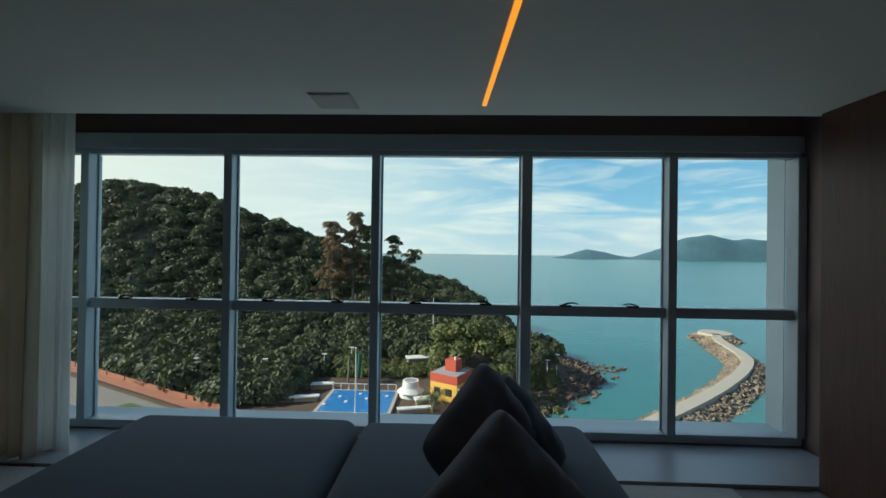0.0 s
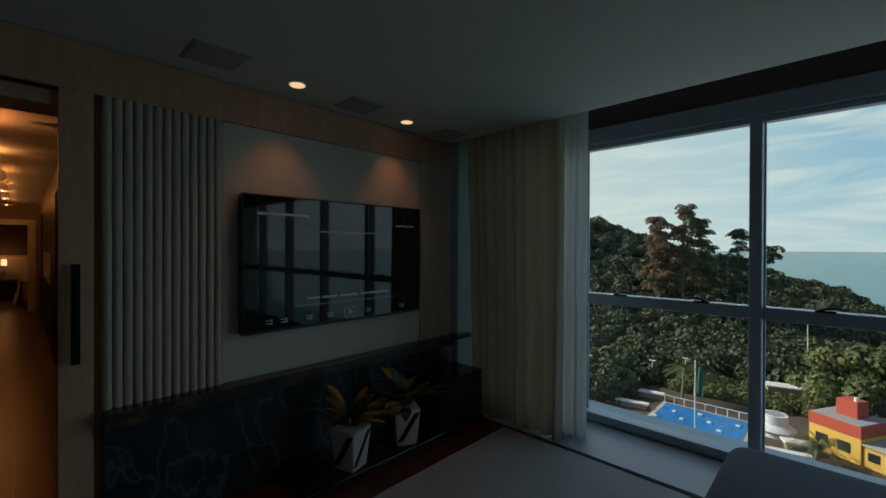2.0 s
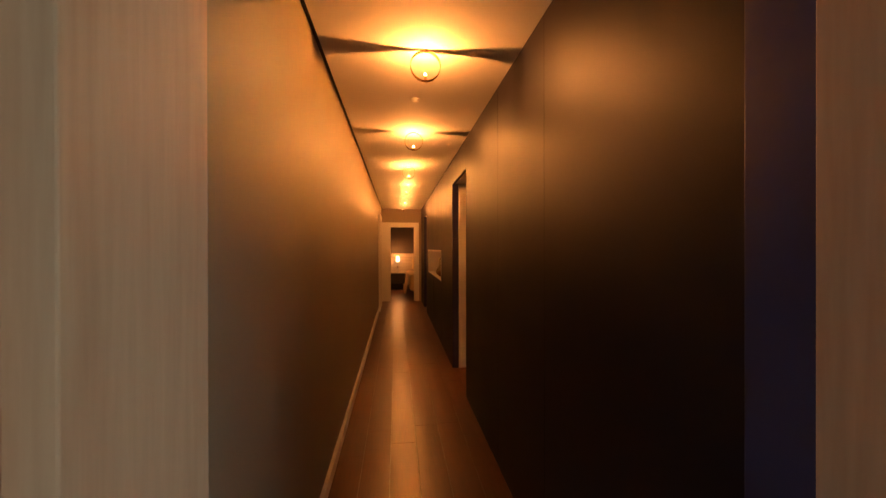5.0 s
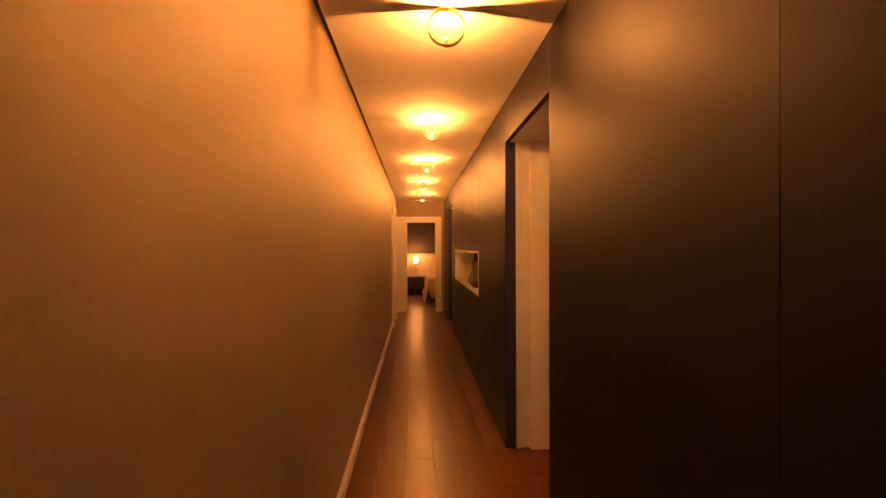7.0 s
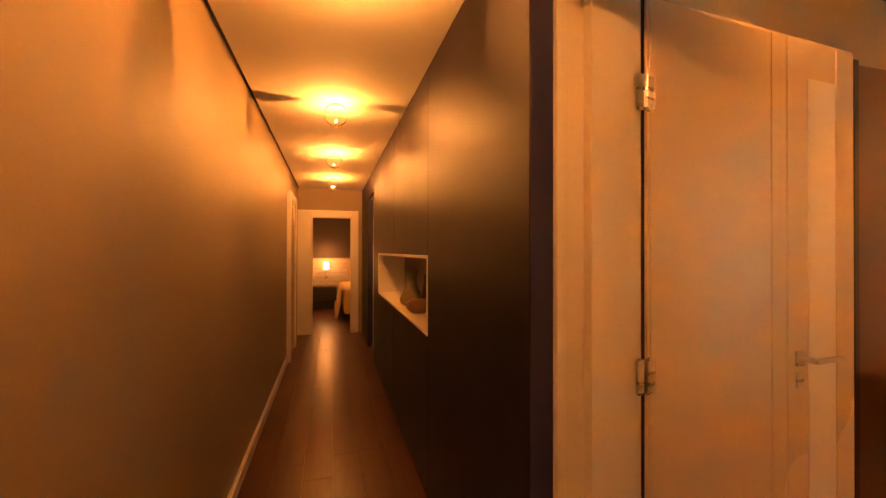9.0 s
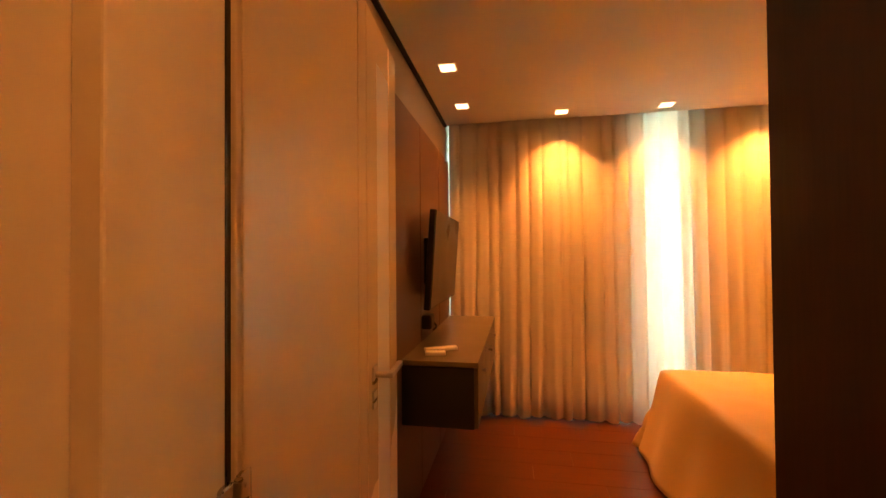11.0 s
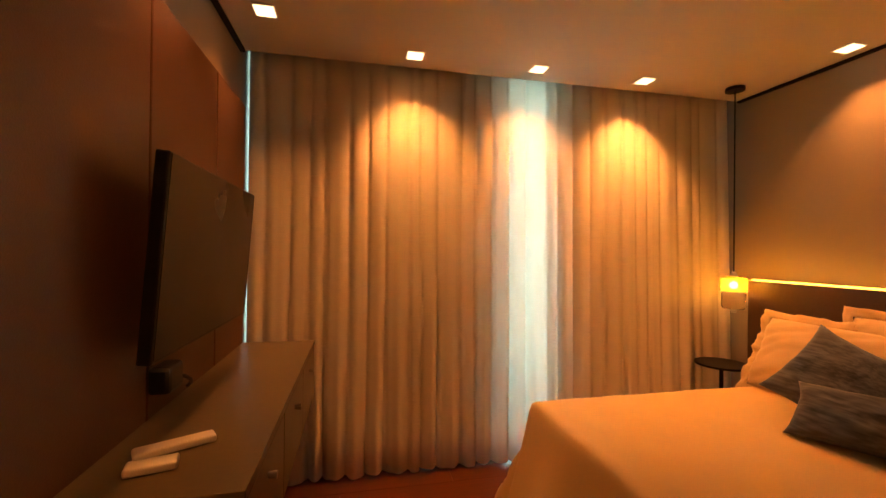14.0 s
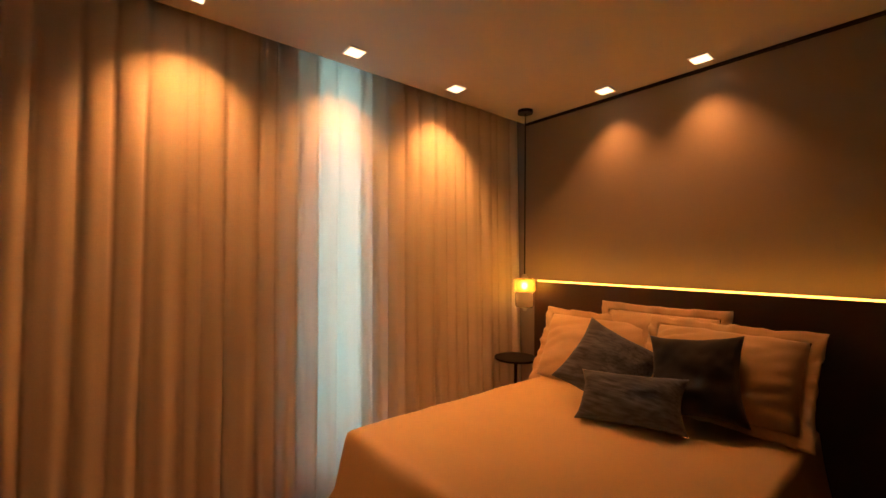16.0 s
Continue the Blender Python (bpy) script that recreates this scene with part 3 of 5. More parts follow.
cushion("cushion", 0.55, 0.50, 0.20, pose(0.745, 1.94, 0.60, 58, 0, 22) @ pose(0, 0, 0, 0, 0, 36), cushion_dark, "dark grey velvet cushion on the sofa seat", 8, "sofa cushions")


def curtain(name, x0, x1, y, z0, z1, folds, depth, material, label, seed, lean=0.0, pinch=0.5, sharp=3, flare=0.0):
    """Hanging cloth in flat pleats with narrow folds between them, loosening towards the hem."""
    r = random.Random(seed)
    ph = [r.uniform(0, 6.28) for _ in range(8)]
    cut = sorted(max(0.02, (k + r.uniform(-0.22, 0.22)) / folds) for k in range(1, folds))
    cut = [0.0] + cut + [1.0]
    deep = [r.uniform(0.45, 1.0) for _ in cut]

    def where(u, v):
        k = max(i for i in range(len(cut) - 1) if cut[i] <= u + 1e-9)
        a, b = cut[k], cut[k + 1]
        f = (u - a) / max(1e-6, b - a)
        valley = (1 - min(f, 1 - f) * 2) ** sharp
        d = deep[k] if f < 0.5 else deep[min(k + 1, len(deep) - 1)]
        roll = math.sin(math.pi * f)
        sway = math.sin(2.4 * v + ph[k % 8]) * 0.010 * v
        x = x0 + (x1 - x0) * u + sway + lean * (1 - u) * v + 0.012 * valley * (0.5 - f) * (1 - pinch * v)
        lobe = max(0.0, roll) ** 0.75
        yy = y + depth * 0.5 * d * valley - depth * 1.25 * lobe * (0.45 + 0.55 * v + flare * 12 * v ** 4) * (0.6 + 0.4 * deep[k]) - flare * v
        yy += 0.006 * math.sin(9 * u * folds + ph[k % 8]) * v
        z = z1 + (z0 - z1) * v + (0.008 * math.sin(k * 2.1 + ph[4]) if v == 1 else 0)
        return (x, yy, z)

    bm = sheet_mesh(folds * 18, 16, where)
    t = thing(name, ((x0 + x1) / 2, y, z0), label, "curtain")
    c = part("cloth", bm, material, t)
    sol = c.modifiers.new("thickness", "SOLIDIFY")
    sol.thickness = 0.003
    part("heading_tape", block(x0, x1, y - 0.012, y + 0.012, z1 - 0.01, z1 + 0.02), white_trim, t)
    return t


curtain("curtain", -3.24, -2.29, 3.33, 0.014, 2.58, 9, 0.05, linen, "beige linen curtain drawn aside at the window", 4, lean=0.12)
curtain("sheer_curtain", -3.28, -2.60, 3.52, 0.014, 2.58, 9, 0.03, voile, "thin white voile behind the linen curtain", 7)
curtain("sheer_curtain", -2.40, -2.15, 3.43, 0.014, 2.58, 4, 0.03, voile, "narrow white voile at the edge of the linen curtain", 11)


def television():
    t = thing("television", (-3.27, 2.125, 0.9), "large black flat television on a music screen", "television")
    part("casing", block(-3.345, -3.285, 1.447, 2.807, 0.905, 1.713, 0.008), plastic_black, t)
    part("bezel", block(-3.287, -3.274, 1.442, 2.812, 0.900, 1.718, 0.003), plastic_black, t)
    part("screen", block(-3.275, -3.2725, 1.452, 2.802, 0.918, 1.708), screen_black, t, "dark glossy screen")
    ink = glow("screen_text", (0.75, 0.82, 0.85), 0.015)

    def bar(y0, y1, z0, z1, name="text_bar"):
        part(name, block(-3.2727, -3.2715, y0, y1, z0, z1), ink, t)
    bar(1.53, 1.86, 1.598, 1.614)
    bar(2.56, 2.74, 1.565, 1.577)
    bar(1.93, 2.36, 1.505, 1.513)
    for a, b in ((1.84, 1.93), (1.945, 2.06), (2.075, 2.22), (2.235, 2.30), (2.315, 2.49)):
        bar(a, b, 1.076, 1.090)
    bar(1.76, 2.56, 1.039, 1.042, "progress_bar")
    for y in (1.60, 1.69, 1.855, 2.005, 2.16, 2.31, 2.62):
        bm = bmesh.new()
        if y == 2.16:
            v = [bm.verts.new((-3.2713, yy, zz)) for yy, zz in ((2.145, 0.935), (2.145, 0.985), (2.185, 0.96))]
            bm.faces.new(v)
            w = bmesh.ops.extrude_face_region(bm, geom=list(bm.faces))
            bmesh.ops.translate(bm, vec=(-0.0014, 0, 0), verts=[g for g in w["geom"] if isinstance(g, bmesh.types.BMVert)])
        else:
            cube(bm, -3.2727, -3.2713, y - 0.022, y + 0.022, 0.95, 0.956)
            cube(bm, -3.2727, -3.2713, y - 0.022, y + 0.022, 0.968, 0.974)
            cube(bm, -3.2727, -3.2713, y + 0.010, y + 0.016, 0.945, 0.979)
        part("screen_icon", bm, ink, t)
    for y in (2.115, 2.205):
        bar(y, y + 0.003, 0.925, 0.995, "focus_frame")
    bar(2.118, 2.205, 0.925, 0.928, "focus_frame")
    bar(2.118, 2.205, 0.992, 0.995, "focus_frame")
    part("wall_mount", block(-3.352, -3.344, 1.9, 2.35, 1.1, 1.5), black_metal, t)


television()

shelf = thing("wall_shelf", (-3.25, 2.13, 0.56), "long dark brown stone shelf under the television", "shelf")
part("shelf_top", block(-3.37, -3.245, 0.843, 3.43, 0.598, 0.636, 0.003), shelf_stone, shelf)
part("shelf_front", block(-3.37, -3.262, 0.843, 3.23, 0.560, 0.598, 0.002), shelf_stone, shelf)
mar = thing("marble_cladding", (-3.33, 2.0, 0), "dark green marble slabs with pale veins below the shelf", "cladding", kind="structure")
for a, b in ((0.843, 1.74), (1.742, 2.60), (2.602, 3.23)):
    part("slab", block(-3.37, -3.335, a, b, 0.0, 0.558, 0.002), green_marble, mar)

bench = thing("low_bench", (-3.1, 2.4, 0), "low black lacquered bench under the shelf", "bench")
part("plinth", block(-3.33, -2.95, 1.68, 3.18, 0.0, 0.028, 0.003), black_lacquer, bench)
part("board", block(-3.33, -2.92, 1.66, 3.20, 0.029, 0.05, 0.004), black_lacquer, bench)
spk = thing("subwoofer", (-3.12, 2.98, 0.05), "black lacquered cabinet with a glossy top", "cabinet")
part("body", block(-3.33, -2.94, 2.72, 3.20, 0.052, 0.405, 0.012, 3), black_lacquer, spk)
part("top", block(-3.33, -2.94, 2.72, 3.20, 0.406, 0.416, 0.003), black_lacquer, spk)


def plant_pot(x, y, z, turn, seed, label):
    """White square pot with a dark diagonal band and broad variegated leaves."""
    r = random.Random(seed)
    t = thing("potted_plant", (x, y, z), label, "plant", "potted plants")
    mat_pot = surface("cream_ceramic", (0.66, 0.60, 0.53), 0.35, vary=0.04, bump=0.02)
    m = pose(x, y, z, 0, 0, turn)
    bm = bmesh.new()
    bmesh.ops.create_cone(bm, cap_ends=True, segments=4, radius1=0.098, radius2=0.128, depth=0.25, matrix=pose(0, 0, 0.125, 0, 0, 45))
    bmesh.ops.bevel(bm, geom=list(bm.edges), offset=0.006, segments=2, affect="EDGES")
    pot = part("pot", moved(bm, m), mat_pot, t)
    for k in range(4):
        b2 = bmesh.new()
        lo = [(-0.070, -0.0725, 0.03), (-0.030, -0.0725, 0.03), (0.086, -0.0895, 0.225), (0.048, -0.0895, 0.225)]
        vs = [b2.verts.new(p) for p in lo] + [b2.verts.new((a, b + 0.012, c)) for a, b, c in lo]
        for q in ((0, 1, 2, 3), (7, 6, 5, 4), (0, 4, 5, 1), (1, 5, 6, 2), (2, 6, 7, 3), (3, 7, 4, 0)):
            b2.faces.new([vs[i] for i in q])
        part("stripe", moved(b2, m @ pose(0, 0, 0, 0, 0, 90 * k)), black_metal, pot, "dark diagonal band")
    part("soil", moved(block(-0.075, 0.075, -0.075, 0.075, 0.21, 0.23), m), surface("soil", (0.03, 0.022, 0.016), 0.95), t)
    leaf_g = surface("leaf_green", (0.045, 0.075, 0.025), 0.4, vary=0.4, scale=14, random_tint=0.3)
    leaf_y = surface("leaf_yellow", (0.30, 0.20, 0.03), 0.42, vary=0.4, scale=16, random_tint=0.25)
    for k in range(26):
        yaw, up, ln, wd = r.uniform(0, 360), r.uniform(25, 80), r.uniform(0.16, 0.30), r.uniform(0.05, 0.085)
        stem = r.uniform(0.02, 0.16)

        def where(u, v, ln=ln, wd=wd, up=up, stem=stem):
            s = stem + ln * u
            w = wd * math.sin(math.pi * min(1, u * 0.96 + 0.03)) ** 0.75 * (v - 0.5)
            droop = -0.55 * ln * u * u
            a = radians(up)
            return (s * math.cos(a) - droop * 0.3, w, 0.235 + s * math.sin(a) + droop * 0.8 - 0.25 * abs(w))
        lf = sheet_mesh(7, 2, where)
        ob = part("leaf", moved(lf, m @ pose(0, 0, 0, 0, 0, yaw)), leaf_y if r.random() < 0.38 else leaf_g, t)
        st = bmesh.new()
        rod(st, m @ Vector((0, 0, 0.23)), m @ pose(0, 0, 0, 0, 0, yaw) @ Vector((stem * math.cos(radians(up)), 0, 0.235 + stem * math.sin(radians(up)))), 0.004, 0.003, 6)
        part("stem", st, leaf_g, t)


plant_pot(-3.02, 2.00, 0.05, 18, 11, "yellow-green leafy plant in a cream pot with a dark band")
plant_pot(-3.03, 2.45, 0.05, 62, 23, "yellow-green leafy plant in a cream pot beside another")


def vent(x, y, w, z):
    t = thing("ceiling_speaker", (x, y, z), "square grey grille flush in the ceiling", "ceiling speaker", "ceiling grilles")
    part("frame", block(x - w / 2, x + w / 2, y - w / 2, y + w / 2, z - 0.006, z - 0.0005, 0.002), vent_grey, t)
    part("grille", block(x - w / 2 + 0.012, x + w / 2 - 0.012, y - w / 2 + 0.012, y + w / 2 - 0.012, z - 0.010, z - 0.0062, 0.001), vent_grey, t)


for x, y in ((-0.165, 3.02), (-3.055, 1.238), (-3.125, 2.13), (-3.18, 3.03)):
    vent(x, y, 0.245, CEIL)


def downlight(x, y, z, power, square=True, size=0.085, tilt=(0, 0), cone=62, blend=0.55):
    t = thing("downlight", (x, y, z), "small recessed warm ceiling spotlight, switched on", "downlight", "recessed spotlights")
    if square:
        part("trim", block(x - size / 2 - 0.008, x + size / 2 + 0.008, y - size / 2 - 0.008, y + size / 2 + 0.008, z - 0.005, z - 0.0005, 0.002), white_trim, t)
        part("lens", block(x - size / 2, x + size / 2, y - size / 2, y + size / 2, z - 0.008, z - 0.0052, 0.001), spot_glow, t)
    else:
        bm = bmesh.new()
        bmesh.ops.create_cone(bm, cap_ends=True, segments=28, radius1=size / 2 + 0.012, radius2=size / 2 + 0.012, depth=0.005, matrix=pose(x, y, z - 0.003))
        part("trim", bm, white_trim, t)
        bm = bmesh.new()
        bmesh.ops.create_cone(bm, cap_ends=True, segments=28, radius1=size / 2, radius2=size / 2, depth=0.003, matrix=pose(x, y, z - 0.0072))
        part("lens", bm, spot_glow, t)
    lamp("spot_beam", "SPOT", look((x, y, z - 0.02), (x + tilt[0], y + tilt[1], z - 1.02)), power, WARM, cone=cone, blend=blend, radius=0.02)


downlight(-3.09, 1.68, CEIL, 2.9, False, 0.085, (-0.16, 0), 78, 0.9)
downlight(-3.16, 2.57, CEIL, 2.9, False, 0.085, (-0.12, 0), 78, 0.9)

ls = thing("led_strip", (0.72, 1.6, CEIL), "amber linear light set flush in the ceiling", "ceiling light")
turn_ls = pose(0.733, 3.08, 0, 0, 0, 2.6)
part("channel", moved(block(-0.017, 0.017, -3.65, 0.003, CEIL - 0.004, CEIL - 0.0005), turn_ls), white_trim, ls)
part("diffuser", moved(block(-0.013, 0.013, -3.64, 0, CEIL - 0.008, CEIL - 0.0042), turn_ls), strip_glow, ls)

fixed("rug", block(-2.72, 2.3, -1.2, 3.20, -0.004, 0.010, 0.004), rug_wool, "large pale grey woven rug under the sofa", "rug", kind="")

# ---- corridor things ----
def ring_lamp(x):
    t = thing("ring_lamp", (x, 0.39, HCEIL), "small gold ring ceiling lamp with a bare bulb", "ceiling lamp", "corridor ring lamps")
    gold = surface("brass", (0.75, 0.52, 0.22), 0.25, 1.0, vary=0.05, bump=0.0)
    bm = bmesh.new()
    n, ro, ri, w = 40, 0.076, 0.073, 0.013
    c = Vector((x, 0.39, HCEIL - 0.078))
    rings = []
    for i in range(n):
        a = 2 * math.pi * i / n
        rings.append([bm.verts.new(c + Vector((dx, r * math.cos(a), r * math.sin(a)))) for dx, r in ((-w, ro), (w, ro), (w, ri), (-w, ri))])
    for i in range(n):
        p, q = rings[i], rings[(i + 1) % n]
        for k in range(4):
            bm.faces.new((p[k], p[(k + 1) % 4], q[(k + 1) % 4], q[k])).smooth = k in (0, 2)
    part("ring", bm, gold, t)
    bm = bmesh.new()
    bmesh.ops.create_cone(bm, cap_ends=True, segments=24, radius1=0.012, radius2=0.014, depth=0.006, matrix=pose(x, 0.39, HCEIL - 0.0045))
    part("rose", bm, gold, t)
    part("socket", rod(bmesh.new(), (x, 0.39, HCEIL - 0.1545), (x, 0.39, HCEIL - 0.126), 0.008, 0.006), gold, t)
    bm = bmesh.new()
    bmesh.ops.create_uvsphere(bm, u_segments=14, v_segments=10, radius=0.0055, matrix=pose(x, 0.39, HCEIL - 0.1205) @ Matrix.Diagonal((1, 1, 1.1, 1)))
    part("bulb", smooth(bm), lamp_glow, t, "glowing warm bulb")
    lamp("bulb_light", "POINT", pose(x, 0.39, HCEIL - 0.112), 3.1, (1.0, 0.35, 0.086), radius=0.003)


for k in range(7):
    ring_lamp(-5.09 - 1.437 * k)

det = thing("smoke_detector", (-5.75, 0.37, HCEIL), "small white round sensor on the corridor ceiling", "smoke detector")
bm = bmesh.new()
bmesh.ops.create_cone(bm, cap_ends=True, segments=20, radius1=0.022, radius2=0.03, depth=0.018, matrix=pose(-5.75, 0.37, HCEIL - 0.0095))
part("body", bm, white_trim, det)


def vase(x, y, z, profile, material, label, name="vase"):
    bm = bmesh.new()
    n = 24
    rows = [[bm.verts.new((x + r * math.cos(6.2832 * i / n), y + r * math.sin(6.2832 * i / n), z + h)) for i in range(n)] for r, h in profile]
    for a, b in zip(rows, rows[1:]):
        for i in range(n):
            bm.faces.new((a[i], a[(i + 1) % n], b[(i + 1) % n], b[i])).smooth = True
    bm.faces.new(rows[0][::-1])
    fixed(name, bm, material, label, name, kind="")


vase(-9.80, 0.985, NI[2], [(0.05, 0), (0.085, 0.02), (0.095, 0.06), (0.07, 0.11), (0.045, 0.16), (0.038, 0.23), (0.05, 0.285), (0.044, 0.285), (0.03, 0.23)], surface("olive_glaze", (0.30, 0.27, 0.16), 0.25), "olive glazed waisted vase in the niche")
vase(-9.52, 1.055, NI[2], [(0.05, 0), (0.06, 0.06), (0.045, 0.16), (0.03, 0.24), (0.04, 0.27), (0.033, 0.27), (0.025, 0.24)], surface("dark_bronze", (0.06, 0.045, 0.03), 0.35, 0.5), "dark bronze vase in the niche")
vase(-9.44, 0.965, NI[2], [(0.05, 0), (0.085, 0.03), (0.09, 0.07), (0.06, 0.095), (0.02, 0.10)], surface("brown_bowl", (0.16, 0.08, 0.04), 0.4), "small brown bowl in the niche", "bowl")

# ---- bedroom things ----
def bedroom_door():
    d = thing("door_6", (-7.5, 1.18, 0), "white lacquered hinged door standing open against the wall", "door")
    x0, x1 = -7.60, -7.555
    swing = Matrix.Translation((-7.512, 1.186, 0)) @ pose(0, 0, 0, 0, 0, 4.2) @ Matrix.Translation((7.555, -1.182, 0))

    def piece(name, bm, material, parent, label=""):
        return part(name, moved(bm, swing), material, parent, label)
    leaf = piece("leaf", block(x0, x1, 1.188, 2.13, 0.008, 2.03, 0.003), white_door, d)
    piece("groove_panel", block(x1, x1 + 0.004, 1.198, 1.69, 0.02, 2.02, 0.002), white_door, leaf)
    piece("groove_panel", block(x1, x1 + 0.004, 1.696, 1.765, 0.02, 2.02, 0.002), white_door, leaf)
    piece("groove_panel", block(x1, x1 + 0.004, 1.771, 1.872, 0.02, 2.02, 0.002), white_door, leaf)
    piece("glass_slot", block(x1, x1 + 0.003, 1.878, 2.022, 0.02, 1.90, 0.001), surface("pale_insert", (0.93, 0.94, 0.96), 0.12, vary=0.01, bump=0.0), leaf, "pale vertical insert")
    piece("groove_panel", block(x1, x1 + 0.004, 2.028, 2.124, 0.02, 2.02, 0.002), white_door, leaf)
    for z in (0.24, 0.985, 1.76):
        bm = bmesh.new()
        cube(bm, -7.556, -7.550, 1.150, 1.177, z - 0.05, z + 0.05, 0.006, 2)
        cube(bm, -7.556, -7.550, 1.187, 1.214, z - 0.05, z + 0.05, 0.006, 2)
        rod(bm, (-7.548, 1.182, z - 0.048), (-7.548, 1.182, z + 0.048), 0.0055)
        for dz in (-0.03, 0.0, 0.03):
            for yy in (1.163, 1.201):
                rod(bm, (-7.550, yy, z + dz), (-7.548, yy, z + dz), 0.003, None, 8)
        piece("hinge", bm, steel, d, "brushed steel hinge")
    # black filler that paints the shade in the slit between jamb and leaf
    piece("hinge_gap", block(-7.60, -7.562, 1.176, 1.187, 0.01, 2.03), black_lacquer, d)
    hd = bmesh.new()
    cube(hd, x1 + 0.003, x1 + 0.010, 1.805, 1.845, 0.955, 1.005, 0.002)
    rod(hd, (x1 + 0.008, 1.825, 0.98), (x1 + 0.055, 1.825, 0.98), 0.009)
    cube(hd, x1 + 0.045, x1 + 0.062, 1.815, 1.955, 0.972, 0.988, 0.003)
    piece("handle", hd, steel, leaf, "brushed steel lever handle")
    kb = bmesh.new()
    cube(kb, x1 + 0.003, x1 + 0.009, 1.807, 1.843, 0.885, 0.935, 0.002)
    cube(kb, x1 + 0.009, x1 + 0.0095, 1.821, 1.829, 0.90, 0.92)
    piece("keyhole_plate", kb, steel, leaf)


bedroom_door()

# closet block beside the doorway
wenge = timber("wenge_wood", (0.022, 0.011, 0.008), (0.045, 0.022, 0.015), 0.5, "z")
war = thing("wardrobe", (-6.0, 1.45, 0), "tall dark brown wardrobe with its plain side to the doorway", "wardrobe")
part("side_panel", block(-6.58, -6.55, 1.205, 1.76, 0, BCEIL - 0.004, 0.002), wenge, war)
part("body", block(-6.549, -4.47, 1.205, 1.74, 0, BCEIL - 0.004, 0.002), wenge, war)
for k in range(3):
    dr = part("door", block(-6.545 + 0.69 * k, -5.858 + 0.69 * k, 1.741, 1.76, 0.06, BCEIL - 0.01, 0.002), wenge, war)
    part("handle", block(-5.95 + 0.69 * k, -5.935 + 0.69 * k, 1.761, 1.785, 0.9, 1.2, 0.002), black_metal, dr)

pan = thing("leather_panelling", (-7.70, 3.15, 0), "brown leather-clad wall panels with stitched seams", "panelling", kind="structure")
for a, b in ((2.33, 2.956), (2.96, 3.514), (3.518, 3.95)):
    part("panel", block(-7.74, -7.685, a, b, 0.0, 2.06, 0.006), leather, pan)
part("edge_strip", block(-7.74, -7.672, 2.30, 2.329, 0, 2.07, 0.003), surface("dark_edge", (0.03, 0.016, 0.011), 0.45), pan)

con = thing("floating_console", (-7.5, 3.23, 0.53), "olive-grey wall-hung drawer console", "console")
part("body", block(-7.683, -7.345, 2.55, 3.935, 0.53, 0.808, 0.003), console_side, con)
part("top", block(-7.683, -7.325, 2.544, 3.938, 0.81, 0.833, 0.002), console_paint, con, "olive-grey lacquered top")
for k in range(3):
    a = 2.555 + 0.461 * k
    dr = part("drawer", block(-7.345, -7.327, a, a + 0.455, 0.535, 0.805, 0.003), console_paint, con)
    part("handle", rod(bmesh.new(), (-7.327, a + 0.22, 0.74), (-7.305, a + 0.22, 0.74), 0.008, 0.011), steel, dr)

btv = thing("television", (-7.6, 3.3, 1.04), "flat black television on a tilting wall bracket", "television")
mt = pose(-7.585, 3.175, 1.295, 0, 4, 0)
part("casing", moved(block(-0.022, 0.012, -0.415, 0.415, -0.262, 0.262, 0.006), mt), plastic_black, btv)
part("screen", moved(block(0.012, 0.0145, -0.408, 0.408, -0.25, 0.257, 0.001), mt), surface("matt_screen", (0.005, 0.005, 0.005), 0.30, vary=0.1, bump=0.0), btv)
part("bracket", block(-7.684, -7.60, 3.03, 3.31, 1.15, 1.42, 0.006), black_metal, btv)
part("cable_box", block(-7.684, -7.625, 2.95, 3.05, 0.90, 0.98, 0.012), plastic_black, btv)
lead = bmesh.new()
prev = None
for i in range(9):
    u = i / 8
    p = Vector((-7.66 + 0.03 * math.sin(u * 3.1), 3.05 + 0.12 * u, 0.94 - 0.08 * u))
    if prev:
        rod(lead, prev, p, 0.006, None, 8)
    prev = p
part("cable", lead, plastic_black, btv)


def remote(x, y, turn, ln, w, label):
    fixed("remote_control", moved(block(-w / 2, w / 2, -ln / 2, ln / 2, 0, 0.018, 0.006, 3), pose(x, y, 0.834, 0, 0, turn)), white_trim, label, "remote control", kind="")


remote(-7.535, 2.76, -62, 0.17, 0.045, "white remote control lying on the console")
remote(-7.545, 2.665, -75, 0.10, 0.05, "small white remote lying on the console")

curtain("sheer_curtain", -7.715, -4.49, 4.12, 0.022, 2.50, 29, 0.025, drape, "cream sheer curtain hanging to the floor across the window", 31, sharp=4, flare=0.05)
curtain("lining_curtain", -7.725, -6.13, 4.205, 0.03, 2.50, 12, 0.035, blackout, "beige lining curtain drawn behind the sheer one", 37)
curtain("lining_curtain", -5.915, -4.48, 4.205, 0.03, 2.50, 12, 0.035, blackout, "beige lining curtain beside the headboard wall", 41)

# the spot at y 1.77 is unseen, added to brighten the open door
for x, y in ((-7.53, 1.77), (-7.53, 3.01), (-7.53, 3.63)):
    downlight(x, y, BCEIL, 7.0 if y < 2 else 6.8, tilt=(-0.04, 0), cone=96, blend=1.0)
for x in (-6.806, -6.07, -5.355):
    downlight(x, 3.895, BCEIL, {-6.806: 17, -6.07: 14, -5.355: 24}[x], tilt=(0, 0.10), cone=104, blend=1.0)
for y in (3.295, 2.745):
    downlight(-4.61, y, BCEIL, 10.5, tilt=(-0.02, 0), cone=96, blend=1.0)

